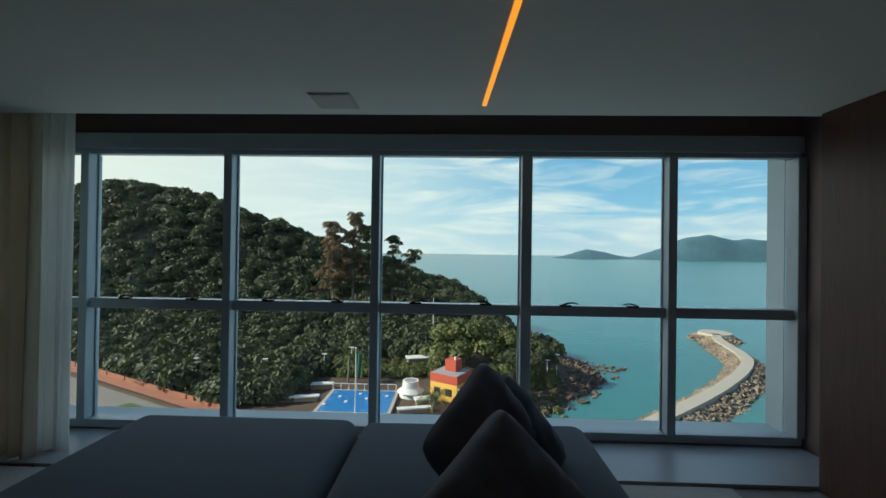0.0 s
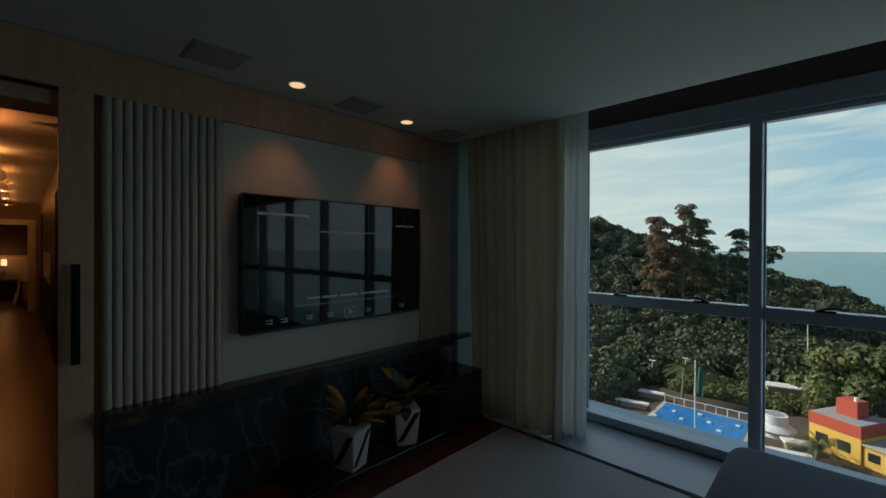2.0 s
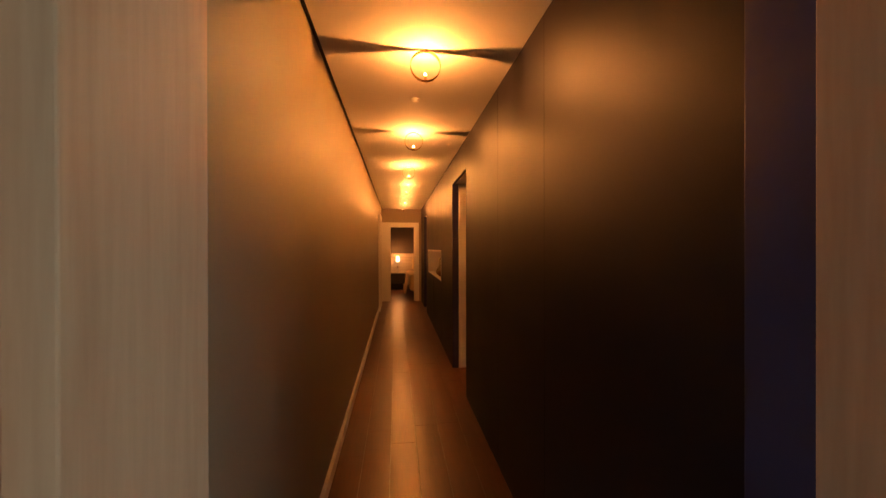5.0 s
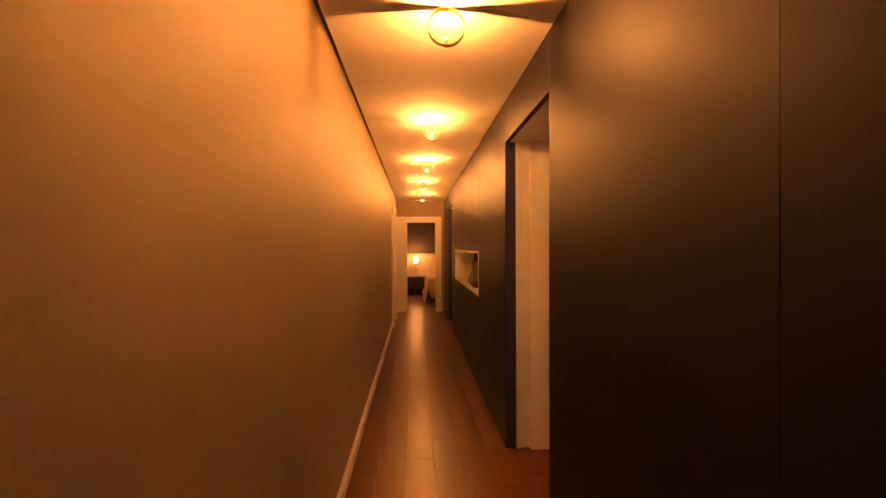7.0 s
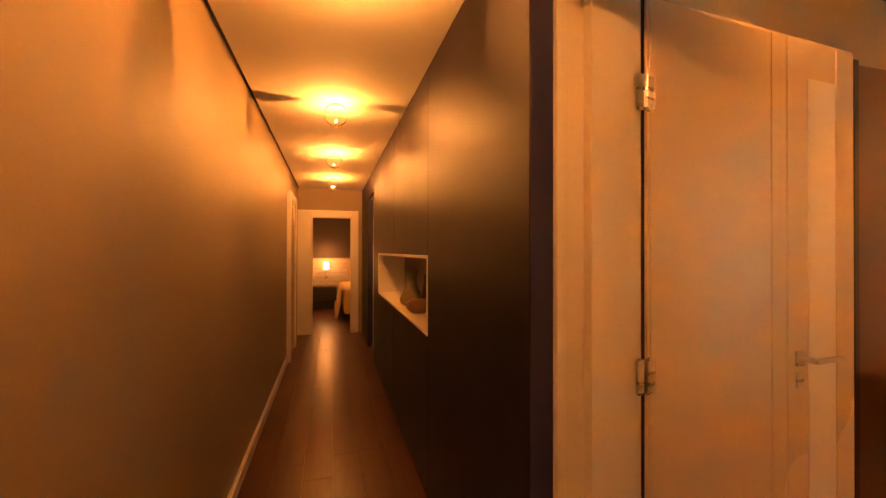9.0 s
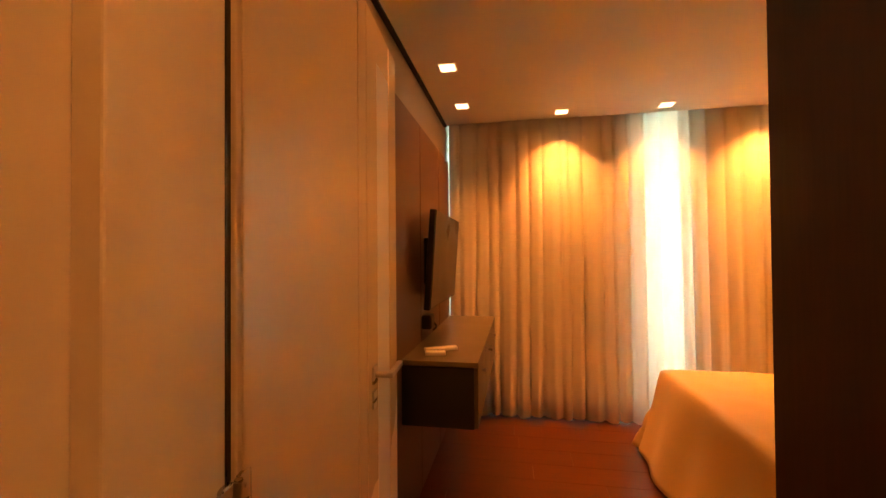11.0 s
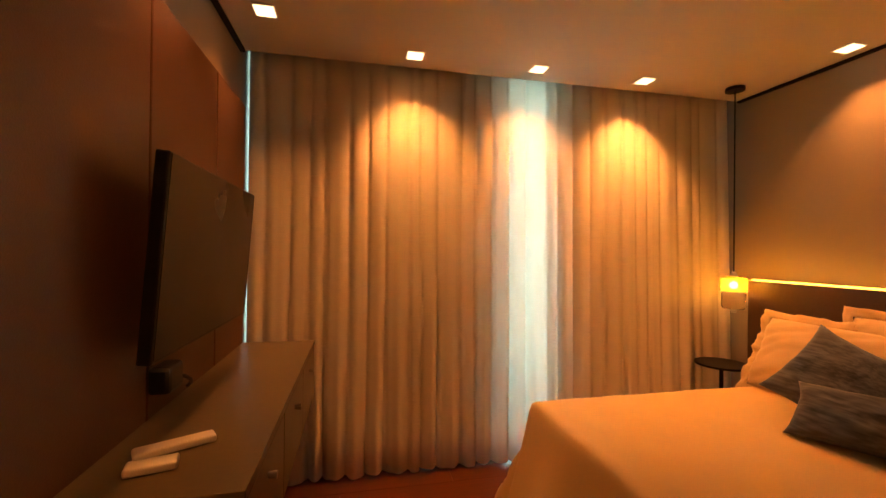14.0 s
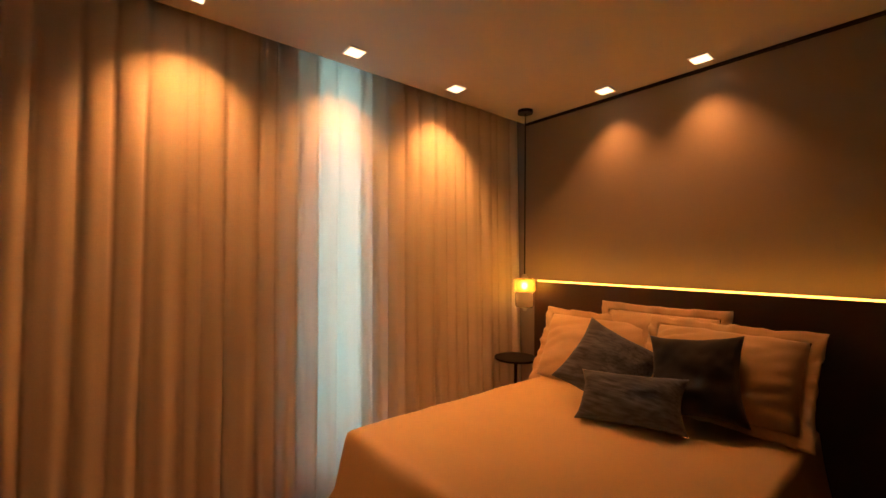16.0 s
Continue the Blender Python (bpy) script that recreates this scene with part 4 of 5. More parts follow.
hbd = thing("headboard", (-4.52, 2.9, 0), "wide dark brown headboard with an amber light strip on top", "headboard")
part("board", block(-4.60, -4.462, 1.762, 3.86, 0, 1.145, 0.006), head_board, hbd)
part("light_strip", block(-4.585, -4.57, 1.79, 3.84, 1.1455, 1.154), head_glow, hbd, "glowing amber strip")


def bed():
    b = thing("bed", (-5.4, 2.95, 0), "double bed under a sand-coloured satin bedspread", "bed")
    part("base", block(-6.12, -4.62, 2.42, 3.46, 0.04, 0.30, 0.02), head_board, b)
    part("mattress", block(-6.16, -4.605, 2.36, 3.50, 0.30, 0.53, 0.05, 4), pillow_cloth, b)
    x0, x1, y0, y1, top = -6.235, -4.61, 2.29, 3.56, 0.565

    def where(u, v):
        # spread runs over the foot (u small) and over both sides (v near 0 and 1)
        s, w = u * 2.16 - 0.56, v * 2.37 - 0.55
        dx, dy = max(0.0, -s), max(0.0, -w) + max(0.0, w - 1.27)
        drop = max(dx, dy)
        wave = math.sin(s * 17 + 1.3) * 0.5 + math.sin(s * 7.3) * 0.5 if dy > dx else math.sin(w * 15 + 0.4) * 0.5 + math.sin(w * 6.1 + 2) * 0.5
        out = 0.026 * min(1, drop / 0.35) * (1 + wave) + 0.055 * (drop / 0.42) ** 2
        r = 0.05
        fall = drop - r * (1 - math.exp(-drop / r)) * 0.45
        x = x0 + max(0.0, s)
        y = y0 + min(max(0.0, w), 1.27)
        if dx > 0:
            x -= out * min(1, dx / max(drop, 1e-6)) + r * 0.3 * (1 - math.exp(-dx / r))
        if w < 0:
            y -= out * min(1, -w / max(drop, 1e-6))
        elif w > 1.27:
            y += out * min(1, (w - 1.27) / max(drop, 1e-6))
        z = top - fall + 0.010 * noise.noise(Vector((s * 2.2, w * 2.2, 0.3))) + 0.005 * noise.noise(Vector((s * 6, w * 6, 2)))
        if z < 0.02:
            # what reaches the floor spreads outwards in small folds
            spare = 0.02 - z
            x -= 0.8 * spare if dx > 0 else 0
            y += 0.8 * spare * ((w > 1.27) - (w < 0))
            z = 0.016 + 0.014 * abs(math.sin(s * 21 + w * 17))
        return (x, y, z)

    c = part("bedspread", sheet_mesh(80, 84, where), sheet, b)
    sol = c.modifiers.new("thickness", "SOLIDIFY")
    sol.thickness = 0.006


bed()


def bed_pillow(name, w, h, d, m, material, label, seed, piping=True, group="bed cushions", corner=0.12, wrinkle=0.35):
    t = thing(name, m.translation, label, "pillow", group)
    body = part("body", moved(pillow(w, h, d, 1.0, seed, 30, 24, corner, 0.06, wrinkle), m), material, t)
    if piping:
        n, r = 120, random.Random(seed)
        ph = [r.uniform(0, 6.28) for _ in range(3)]

        def rim(a, out):
            q = max(abs(math.cos(a)), abs(math.sin(a)))
            u, v = math.cos(a) / q, math.sin(a) / q
            lift = 0.010 * math.sin(11 * a + ph[0]) + 0.008 * math.sin(23 * a + ph[1]) + 0.005 * math.sin(41 * a + ph[2])
            return m @ Vector((u * (w / 2 * (1 - 0.05 * (1 - v * v)) + out), v * (h / 2 * (1 - 0.05 * (1 - u * u)) + out), lift * (out + 0.01) / 0.05))
        bm = sheet_mesh(n, 3, lambda i, j: rim(2 * math.pi * i, -0.012 + 0.050 * j))
        bmesh.ops.remove_doubles(bm, verts=bm.verts, dist=0.0005)
        hem = part("border", bm, material, body, "wavy flat flange")
        sol = hem.modifiers.new("thickness", "SOLIDIFY")
        sol.thickness = 0.006


bed_pillow("pillow", 0.66, 0.44, 0.20, pose(-4.80, 3.28, 0.76, 62, 0, -86), pillow_cloth, "sand-coloured pillow leaning on the headboard", 2)
bed_pillow("pillow", 0.66, 0.43, 0.21, pose(-4.83, 2.61, 0.79, 58, 0, -92), pillow_cloth, "sand-coloured bordered pillow leaning on the headboard", 6)
bed_pillow("pillow", 0.62, 0.42, 0.15, pose(-4.70, 2.95, 0.82, 70, 0, -88), pillow_cloth, "sand-coloured pillow behind the others", 9)
slate = cloth("slate_woven_cushion", (0.085, 0.105, 0.155), grain=75, vary=0.75, bump=0.5, stretch=(1, 0.09, 1))
charcoal = cloth("charcoal_velvet", (0.026, 0.029, 0.042), grain=240, vary=0.2)
bed_pillow("cushion", 0.45, 0.44, 0.17, pose(-5.02, 3.05, 0.75, 52, 24, -78), slate, "slate-grey woven cushion tilted on the bed", 12, False, corner=0.3, wrinkle=0.1)
bed_pillow("cushion", 0.42, 0.42, 0.17, pose(-5.00, 2.65, 0.785, 62, -4, -86) @ pose(0, 0, 0, 0, 0, 4), charcoal, "charcoal velvet cushion on the bed", 15, False, corner=0.34, wrinkle=0.12)
bed_pillow("cushion", 0.49, 0.26, 0.14, pose(-5.25, 2.825, 0.69, 52, 3, -83) @ pose(0, 0, 0, 0, 0, 9), slate, "slate-grey lumbar cushion lying in front", 18, False, corner=0.3, wrinkle=0.1)

pen = thing("pendant_lamp", (-4.71, 3.86, 1.1), "amber glass pendant lamp on a black cord", "pendant lamp")
bm = bmesh.new()
bmesh.ops.create_cone(bm, cap_ends=True, segments=28, radius1=0.055, radius2=0.055, depth=0.022, matrix=pose(-4.71, 3.86, BCEIL - 0.012))
part("canopy", bm, black_metal, pen)
part("cord", rod(bmesh.new(), (-4.71, 3.86, BCEIL - 0.02), (-4.71, 3.86, 1.20), 0.004, None, 8), black_metal, pen)
bm = bmesh.new()
rod(bm, (-4.71, 3.86, 1.165), (-4.71, 3.86, 1.20), 0.028, 0.012, 20)
part("cap", bm, steel, pen)


def tube(bm, x, y, rows, n=28):
    rings = [[bm.verts.new((x + r * math.cos(6.28318 * i / n), y + r * math.sin(6.28318 * i / n), z)) for i in range(n)] for r, z in rows]
    for a, b in zip(rings, rings[1:]):
        for i in range(n):
            bm.faces.new((a[i], a[(i + 1) % n], b[(i + 1) % n], b[i])).smooth = True
    return bm


def tinted(name, tint, rough=0.05):
    m, nt, b = shader(name)
    nt.nodes.remove(b)
    clear = node(nt, "ShaderNodeBsdfTransparent", {"Color": (*tint, 1)})
    soft = node(nt, "ShaderNodeBsdfTranslucent", {"Color": (*tint, 1)})
    shine = node(nt, "ShaderNodeBsdfGlossy", {"Roughness": rough})
    mix = node(nt, "ShaderNodeMixShader", {0: 0.35, 1: clear.outputs[0], 2: soft.outputs[0]})
    top = node(nt, "ShaderNodeMixShader", {0: sheen_of(nt, 0.05), 1: mix.outputs[0], 2: shine.outputs[0]})
    nt.links.new(top.outputs[0], nt.nodes["Material Output"].inputs[0])
    return m


amber = tinted("amber_glass", (1.0, 0.62, 0.12))
smoke = tinted("smoked_glass", (0.34, 0.21, 0.12))
part("shade", tube(bmesh.new(), -4.71, 3.86, [(0.03, 1.172), (0.074, 1.166), (0.080, 1.156), (0.080, 1.082), (0.076, 1.074)]), amber, pen, "amber glass drum")
part("lower_shade", tube(bmesh.new(), -4.71, 3.86, [(0.066, 1.073), (0.068, 1.06), (0.068, 0.975), (0.060, 0.962), (0.012, 0.960)]), smoke, pen, "smoked glass cup")
bm = bmesh.new()
bmesh.ops.create_uvsphere(bm, u_segments=14, v_segments=10, radius=0.024, matrix=pose(-4.71, 3.86, 1.115))
part("bulb", smooth(bm), glow("pendant_bulb", (1.0, 0.58, 0.18), 30.0), pen, "glowing warm bulb")
part("finial", rod(bmesh.new(), (-4.71, 3.86, 0.935), (-4.71, 3.86, 0.965), 0.012, 0.018), steel, pen)

tab = thing("side_table", (-4.74, 3.86, 0), "small round black metal bedside table", "side table")
bm = bmesh.new()
bmesh.ops.create_cone(bm, cap_ends=True, segments=40, radius1=0.15, radius2=0.15, depth=0.014, matrix=pose(-4.78, 3.88, 0.60))
part("tabletop", bm, black_metal, tab)
part("stem", rod(bmesh.new(), (-4.78, 3.88, 0.02), (-4.78, 3.88, 0.593), 0.012), black_metal, tab)
bm = bmesh.new()
bmesh.ops.create_cone(bm, cap_ends=True, segments=40, radius1=0.13, radius2=0.12, depth=0.014, matrix=pose(-4.78, 3.88, 0.008))
part("foot_plate", bm, black_metal, tab)

# ---- far bedroom at the end of the corridor ----
slat = timber("whitewashed_slats", (0.45, 0.38, 0.30), (0.60, 0.52, 0.42), 0.6, "x")
fh = thing("slatted_headboard", (-16.55, 0.4, 0.45), "whitewashed slatted wall board behind the bed", "headboard")
for k in range(6):
    part("slat", block(-16.6, -16.57, -0.6, 2.6, 0.50 + 0.105 * k, 0.595 + 0.105 * k, 0.004), slat, fh)
fn = thing("night_stand", (-16.4, 0.2, 0), "dark low bedside cabinet", "night stand")
part("body", block(-16.57, -16.15, -0.25, 0.50, 0.20, 0.52, 0.01), console_side, fn)
part("drawer", block(-16.15, -16.135, -0.24, 0.49, 0.22, 0.50, 0.003), console_side, fn)
part("plinth", block(-16.55, -16.2, -0.2, 0.45, 0.0, 0.20, 0.004), black_metal, fn)
fl = thing("table_lamp", (-16.35, 0.27, 0.52), "small glowing bedside lamp", "table lamp")
part("base", rod(bmesh.new(), (-16.35, 0.27, 0.52), (-16.35, 0.27, 0.90), 0.03, 0.015), steel, fl)
part("shade", rod(bmesh.new(), (-16.35, 0.27, 0.90), (-16.35, 0.27, 1.06), 0.055, 0.05, 20), glow("lamp_shade_glow", (1.0, 0.62, 0.28), 1.6), fl)
lamp("bedside_glow", "POINT", pose(-16.25, 0.27, 1.20), 2.2, WARM, radius=0.06)
fb = thing("bed", (-15.6, 1.5, 0), "bed with a pale cover reaching to the floor", "bed")
part("mattress", smooth(block(-16.55, -14.5, 0.60, 2.3, 0.12, 0.58, 0.07, 4)), pillow_cloth, fb)


def far_cover(u, v):
    x = -16.5 + 2.05 * u
    w = v * 0.85
    drop = max(0.0, w - 0.3)
    return (x, 0.86 - min(w, 0.3) - 0.10 * (drop / 0.55) ** 2 - 0.02 * math.sin(x * 14) * drop * 2, max(0.015, 0.60 - drop))


part("cover", sheet_mesh(40, 16, far_cover), pillow_cloth, fb)
bed_pillow("pillow", 0.6, 0.4, 0.18, pose(-16.38, 1.02, 0.80, 62, 0, -90), pillow_cloth, "pale pillow on the far bed", 33, False, "far bed pillows")
fixed("blind", block(-16.6, -16.56, -0.30, 1.1, 1.16, 2.30, 0.004), surface("dark_blind", (0.06, 0.052, 0.05), 0.8), "dark grey fabric wall panel above the slats", "wall panel", kind="structure")

# ---- outdoors: sea, land, hill, breakwater, buildings ----
SEA, LAND = -24.0, -22.0
rnd = random.Random(5)


SHORE = [(20, 8), (60, 12.5), (66, 15), (70, 17.5), (73, 22), (78, 26), (82, 29), (88, 30.5), (98, 28), (104, 25), (110, 23.5), (400, -30)]


def shore(y):
    """Where the waterline runs."""
    return float(np.interp(y, [p[0] for p in SHORE], [p[1] for p in SHORE]))


def hill(x, y):
    """Height of the land; the wooded ridge falls from the left to a headland on the right."""
    def bump(cx, cy, sx, sy, h, turn):
        c, s = math.cos(radians(turn)), math.sin(radians(turn))
        u, v = ((x - cx) * c + (y - cy) * s) / sx, (-(x - cx) * s + (y - cy) * c) / sy
        return h * math.exp(-(u * u + v * v))
    h = bump(-150, 165, 60, 50, 38, 20) + bump(-95, 165, 50, 42, 18, 10) + bump(-60, 172, 45, 38, 9, -8) + bump(-28, 182, 36, 34, 6.6, -20)
    h += bump(0, 195, 30, 32, 1.5, -30) + bump(-215, 150, 55, 60, 8, 0)
    d = noise.noise(Vector((x * 0.02, y * 0.02, 3))) * 3 + noise.noise(Vector((x * 0.06, y * 0.06, 8))) * 1.5
    # shore: land falls to the sea bed towards the right
    edge = shore(y) + 5.5 + 1.5 * noise.noise(Vector((y * 0.2, 5.0, 0)))
    k = min(1.0, max(0.0, (edge - x) / 14.0))
    base = SEA - 2.2 + (LAND - SEA + 2.2) * k ** 0.7
    flat = min(1.0, max(0.0, (y - 74 - max(0, (-20 - x) * 0.05)) / 22.0))
    return base + k * flat * (h + max(0.0, d) * 0.6)


ground_mat = surface("earth_and_grass", (0.105, 0.075, 0.042), 0.95, vary=0.45, scale=0.08, grain=1.2, bump=0.3)
bm = sheet_mesh(85, 61, lambda u, v: (lambda x, y: (x, y, hill(x, y)))(-420 + 530 * u, 20 + 340 * v))
fixed("ground", bm, ground_mat, "earth and rough grass at the foot of the hill", "ground")

m, nt, b = shader("sea_water")
co = coords(nt, (1, 1, 1))
w1 = node(nt, "ShaderNodeTexNoise", {"Vector": co, "Scale": 0.35, "Detail": 5.0})
w2 = node(nt, "ShaderNodeTexNoise", {"Vector": coords(nt, (0.004, 0.022, 1)), "Scale": 1.0, "Detail": 4.0})
col = ramp(nt, w2.outputs[0], [(0.3, (0.022, 0.135, 0.135)), (0.7, (0.05, 0.20, 0.19))])
nt.links.new(col, b.inputs["Base Color"])
b.inputs["Roughness"].default_value = 0.22
b.inputs["IOR"].default_value = 1.33
bp = node(nt, "ShaderNodeBump", {"Height": w1.outputs[0], "Strength": 0.16, "Distance": 0.5})
nt.links.new(bp.outputs[0], b.inputs["Normal"])
sea = bmesh.new()
bmesh.ops.create_circle(sea, cap_ends=True, segments=96, radius=4700, matrix=pose(0, 0, SEA))
fixed("water", sea, m, "calm green-blue sea reaching the horizon", "sea")


def sky_dome(u, v):
    az, el = radians(-105 + 210 * u), radians(-0.8 + 26 * v)
    return (4600 * math.sin(az) * math.cos(el), 4600 * math.cos(az) * math.cos(el), 4600 * math.sin(el))


m, nt, b = shader("hazy_sky")
nt.nodes.remove(b)
tc = node(nt, "ShaderNodeTexCoord")
geo = node(nt, "ShaderNodeMapping", {"Vector": tc.outputs["Object"], "Scale": (1 / 4600, 1 / 4600, 1 / 4600)}, vector_type="POINT")
sep = node(nt, "ShaderNodeSeparateXYZ", {0: geo.outputs[0]})
up = ramp(nt, sep.outputs[2], [(0.0, (0.62, 0.74, 0.74)), (0.10, (0.29, 0.58, 0.74)), (0.34, (0.07, 0.32, 0.60))])
side = node(nt, "ShaderNodeMapRange", {"Value": sep.outputs[0], "From Min": -0.75, "From Max": 0.30})
warm = ramp(nt, side.outputs[0], [(0.0, (1.0, 0.95, 0.78)), (0.55, (0.86, 0.92, 0.82)), (1.0, (0.5, 0.72, 0.78))])
wf = ramp(nt, side.outputs[0], [(0.0, (0.95,) * 3), (0.6, (0.62,) * 3), (1.0, (0.06,) * 3)])
base = node(nt, "ShaderNodeMix", {"Factor": wf, "A": up, "B": warm}, data_type="RGBA")
cm = node(nt, "ShaderNodeMapping", {"Vector": geo.outputs[0], "Scale": (2.6, 2.6, 15.0), "Rotation": (0.0, 0.22, 0.1)})
cn = node(nt, "ShaderNodeTexNoise", {"Vector": cm.outputs[0], "Scale": 1.5, "Detail": 7.0, "Roughness": 0.55, "Distortion": 0.9})
cf = ramp(nt, cn.outputs[0], [(0.44, (0.0,) * 3), (0.68, (0.85,) * 3)])
sky_c = node(nt, "ShaderNodeMix", {"Factor": cf, "A": base.outputs["Result"], "B": (0.90, 0.93, 0.84, 1)}, data_type="RGBA")
em = node(nt, "ShaderNodeEmission", {"Color": sky_c.outputs["Result"], "Strength": 0.95})
nt.links.new(em.outputs[0], nt.nodes["Material Output"].inputs[0])
o = new("backdrop", mesh_of("backdrop", sheet_mesh(60, 12, sky_dome), m))
tagged(o, "hazy bright sky with streaks of thin cloud", "sky", kind="structure")

# haze of the distance is put into the blue base colour of the hills
far_hill = surface("haze_blue_hill", (0.07, 0.15, 0.18), 0.95, vary=0.2, scale=0.01, grain=0.06, bump=0.0)


def island(x0, x1, y, tops, name):
    n = 60

    def where(u, v):
        x = x0 + (x1 - x0) * u
        h = sum(a * math.exp(-((u - c) / s) ** 2) for c, s, a in tops) * (0.93 + 0.14 * noise.noise(Vector((u * 14, 2.0, 0))))
        h *= min(1, u * 12) * min(1, (1 - u) * 12)
        s = math.sin(math.pi * v)
        return (x, y + 260 * (v - 0.5), SEA - 1 + h * s + 4 * noise.noise(Vector((x * 0.02, v * 4, 1))) * s)
    fixed(name, sheet_mesh(n, 10, where), far_hill, "wooded hills across the bay, coloured blue for distance haze", "hill")


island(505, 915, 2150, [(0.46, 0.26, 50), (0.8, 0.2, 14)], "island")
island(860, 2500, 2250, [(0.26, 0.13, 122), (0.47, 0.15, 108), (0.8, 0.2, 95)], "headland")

# forest on the hill: crowns built of leaf clumps, one object
LEAFN = 230


def crown_template(seed, flat=0.75):
    r = np.random.RandomState(seed)
    d = r.normal(size=(LEAFN, 3))
    d /= np.linalg.norm(d, axis=1)[:, None]
    d[:, 2] = np.abs(d[:, 2]) * 1.1 - 0.25
    lobes = r.normal(size=(7, 3))
    lobes /= np.linalg.norm(lobes, axis=1)[:, None]
    lump = 0.72 + 0.38 * np.max(np.clip(d @ lobes.T, 0, 1) ** 3, axis=1)
    p = d * lump[:, None] * (0.86 + 0.18 * r.rand(LEAFN))[:, None]
    p[:, 2] *= flat
    a, c = r.normal(size=(LEAFN, 3)), r.normal(size=(LEAFN, 3))
    a = a - d * (a * d).sum(1)[:, None] * 0.75
    a /= np.linalg.norm(a, axis=1)[:, None]
    c = np.cross(d + 0.5 * r.normal(size=(LEAFN, 3)), a)
    c /= np.linalg.norm(c, axis=1)[:, None]
    s = (0.085 + 0.09 * r.rand(LEAFN))[:, None]
    return np.stack([p - a * s, p - c * s * 0.7, p + a * s, p + c * s * 0.7], 1)


def leaves_mat(name, dark, light):
    m, nt, b = shader(name)
    g = node(nt, "ShaderNodeNewGeometry")
    pos = node(nt, "ShaderNodeTexNoise", {"Vector": coords(nt), "Scale": 0.16, "Detail": 3.0})
    add = node(nt, "ShaderNodeMath", {0: g.outputs["Random Per Island"], 1: 0.5}, operation="MULTIPLY")
    add2 = node(nt, "ShaderNodeMath", {0: add.outputs[0], 1: pos.outputs[0]}, operation="ADD")
    col = ramp(nt, add2.outputs[0], [(0.35, dark), (0.95, light)])
    nt.links.new(col, b.inputs["Base Color"])
    b.inputs["Roughness"].default_value = 0.65
    tr = node(nt, "ShaderNodeBsdfTranslucent", {"Color": col})
    mix = node(nt, "ShaderNodeMixShader", {0: 0.25, 1: b.outputs[0], 2: tr.outputs[0]})
    nt.links.new(mix.outputs[0], nt.nodes["Material Output"].inputs[0])
    return m


forest_green = leaves_mat("forest_leaves", (0.021, 0.034, 0.016), (0.108, 0.122, 0.050))
tree_green = leaves_mat("tree_leaves", (0.055, 0.075, 0.018), (0.19, 0.20, 0.06))
tree_brown = leaves_mat("rusty_leaves", (0.07, 0.055, 0.025), (0.24, 0.155, 0.075))
bark = surface("grey_bark", (0.22, 0.18, 0.14), 0.9, vary=0.2, scale=1, grain=8, bump=0.4)


def mesh_quads(name, quads, material):
    v = quads.reshape(-1, 3)
    me = bpy.data.meshes.new(name)
    me.vertices.add(len(v))
    me.vertices.foreach_set("co", v.astype(np.float32).ravel())
    me.loops.add(len(v))
    me.loops.foreach_set("vertex_index", np.arange(len(v), dtype=np.int32))
    me.polygons.add(len(v) // 4)
    me.polygons.foreach_set("loop_start", np.arange(0, len(v), 4, dtype=np.int32))
    me.update(calc_edges=True)
    me.materials.append(material)
    return me


TEMPL = [crown_template(s) for s in range(6)]
sets = []
rr = np.random.RandomState(3)
tries = 0
while len(sets) < 4500 and tries < 60000:
    tries += 1
    y = 62 + 182 * rr.rand() ** 1.25
    x = -0.98 * (y + 25) + rr.rand() * (0.98 * (y + 25) + 46)
    z = hill(x, y)
    if z < SEA + 0.9:
        continue
    if x < -25 and y < 97.5 - 0.479 * (x + 110) + 1.5 * rr.rand():
        continue
    if x >= -25 and y < (86 if x < 3 else 92) + 4 * rr.rand():
        continue
    size = (1.7 + 2.2 * rr.rand() ** 2) * (0.8 + 0.3 * y / 150)
    turn = rr.rand() * 6.283
    c, s = math.cos(turn), math.sin(turn)
    q = TEMPL[rr.randint(6)] * size * np.array([1, 1, 0.9 + 0.5 * rr.rand()])
    q = np.stack([q[..., 0] * c - q[..., 1] * s, q[..., 0] * s + q[..., 1] * c, q[..., 2]], -1)
    sets.append(q + np.array([x, y, z + size * 0.45]))
o = new("forest", mesh_quads("forest", np.concatenate(sets), forest_green))
tagged(o, "dense dark green forest covering the hillside", "forest", kind="stuff")


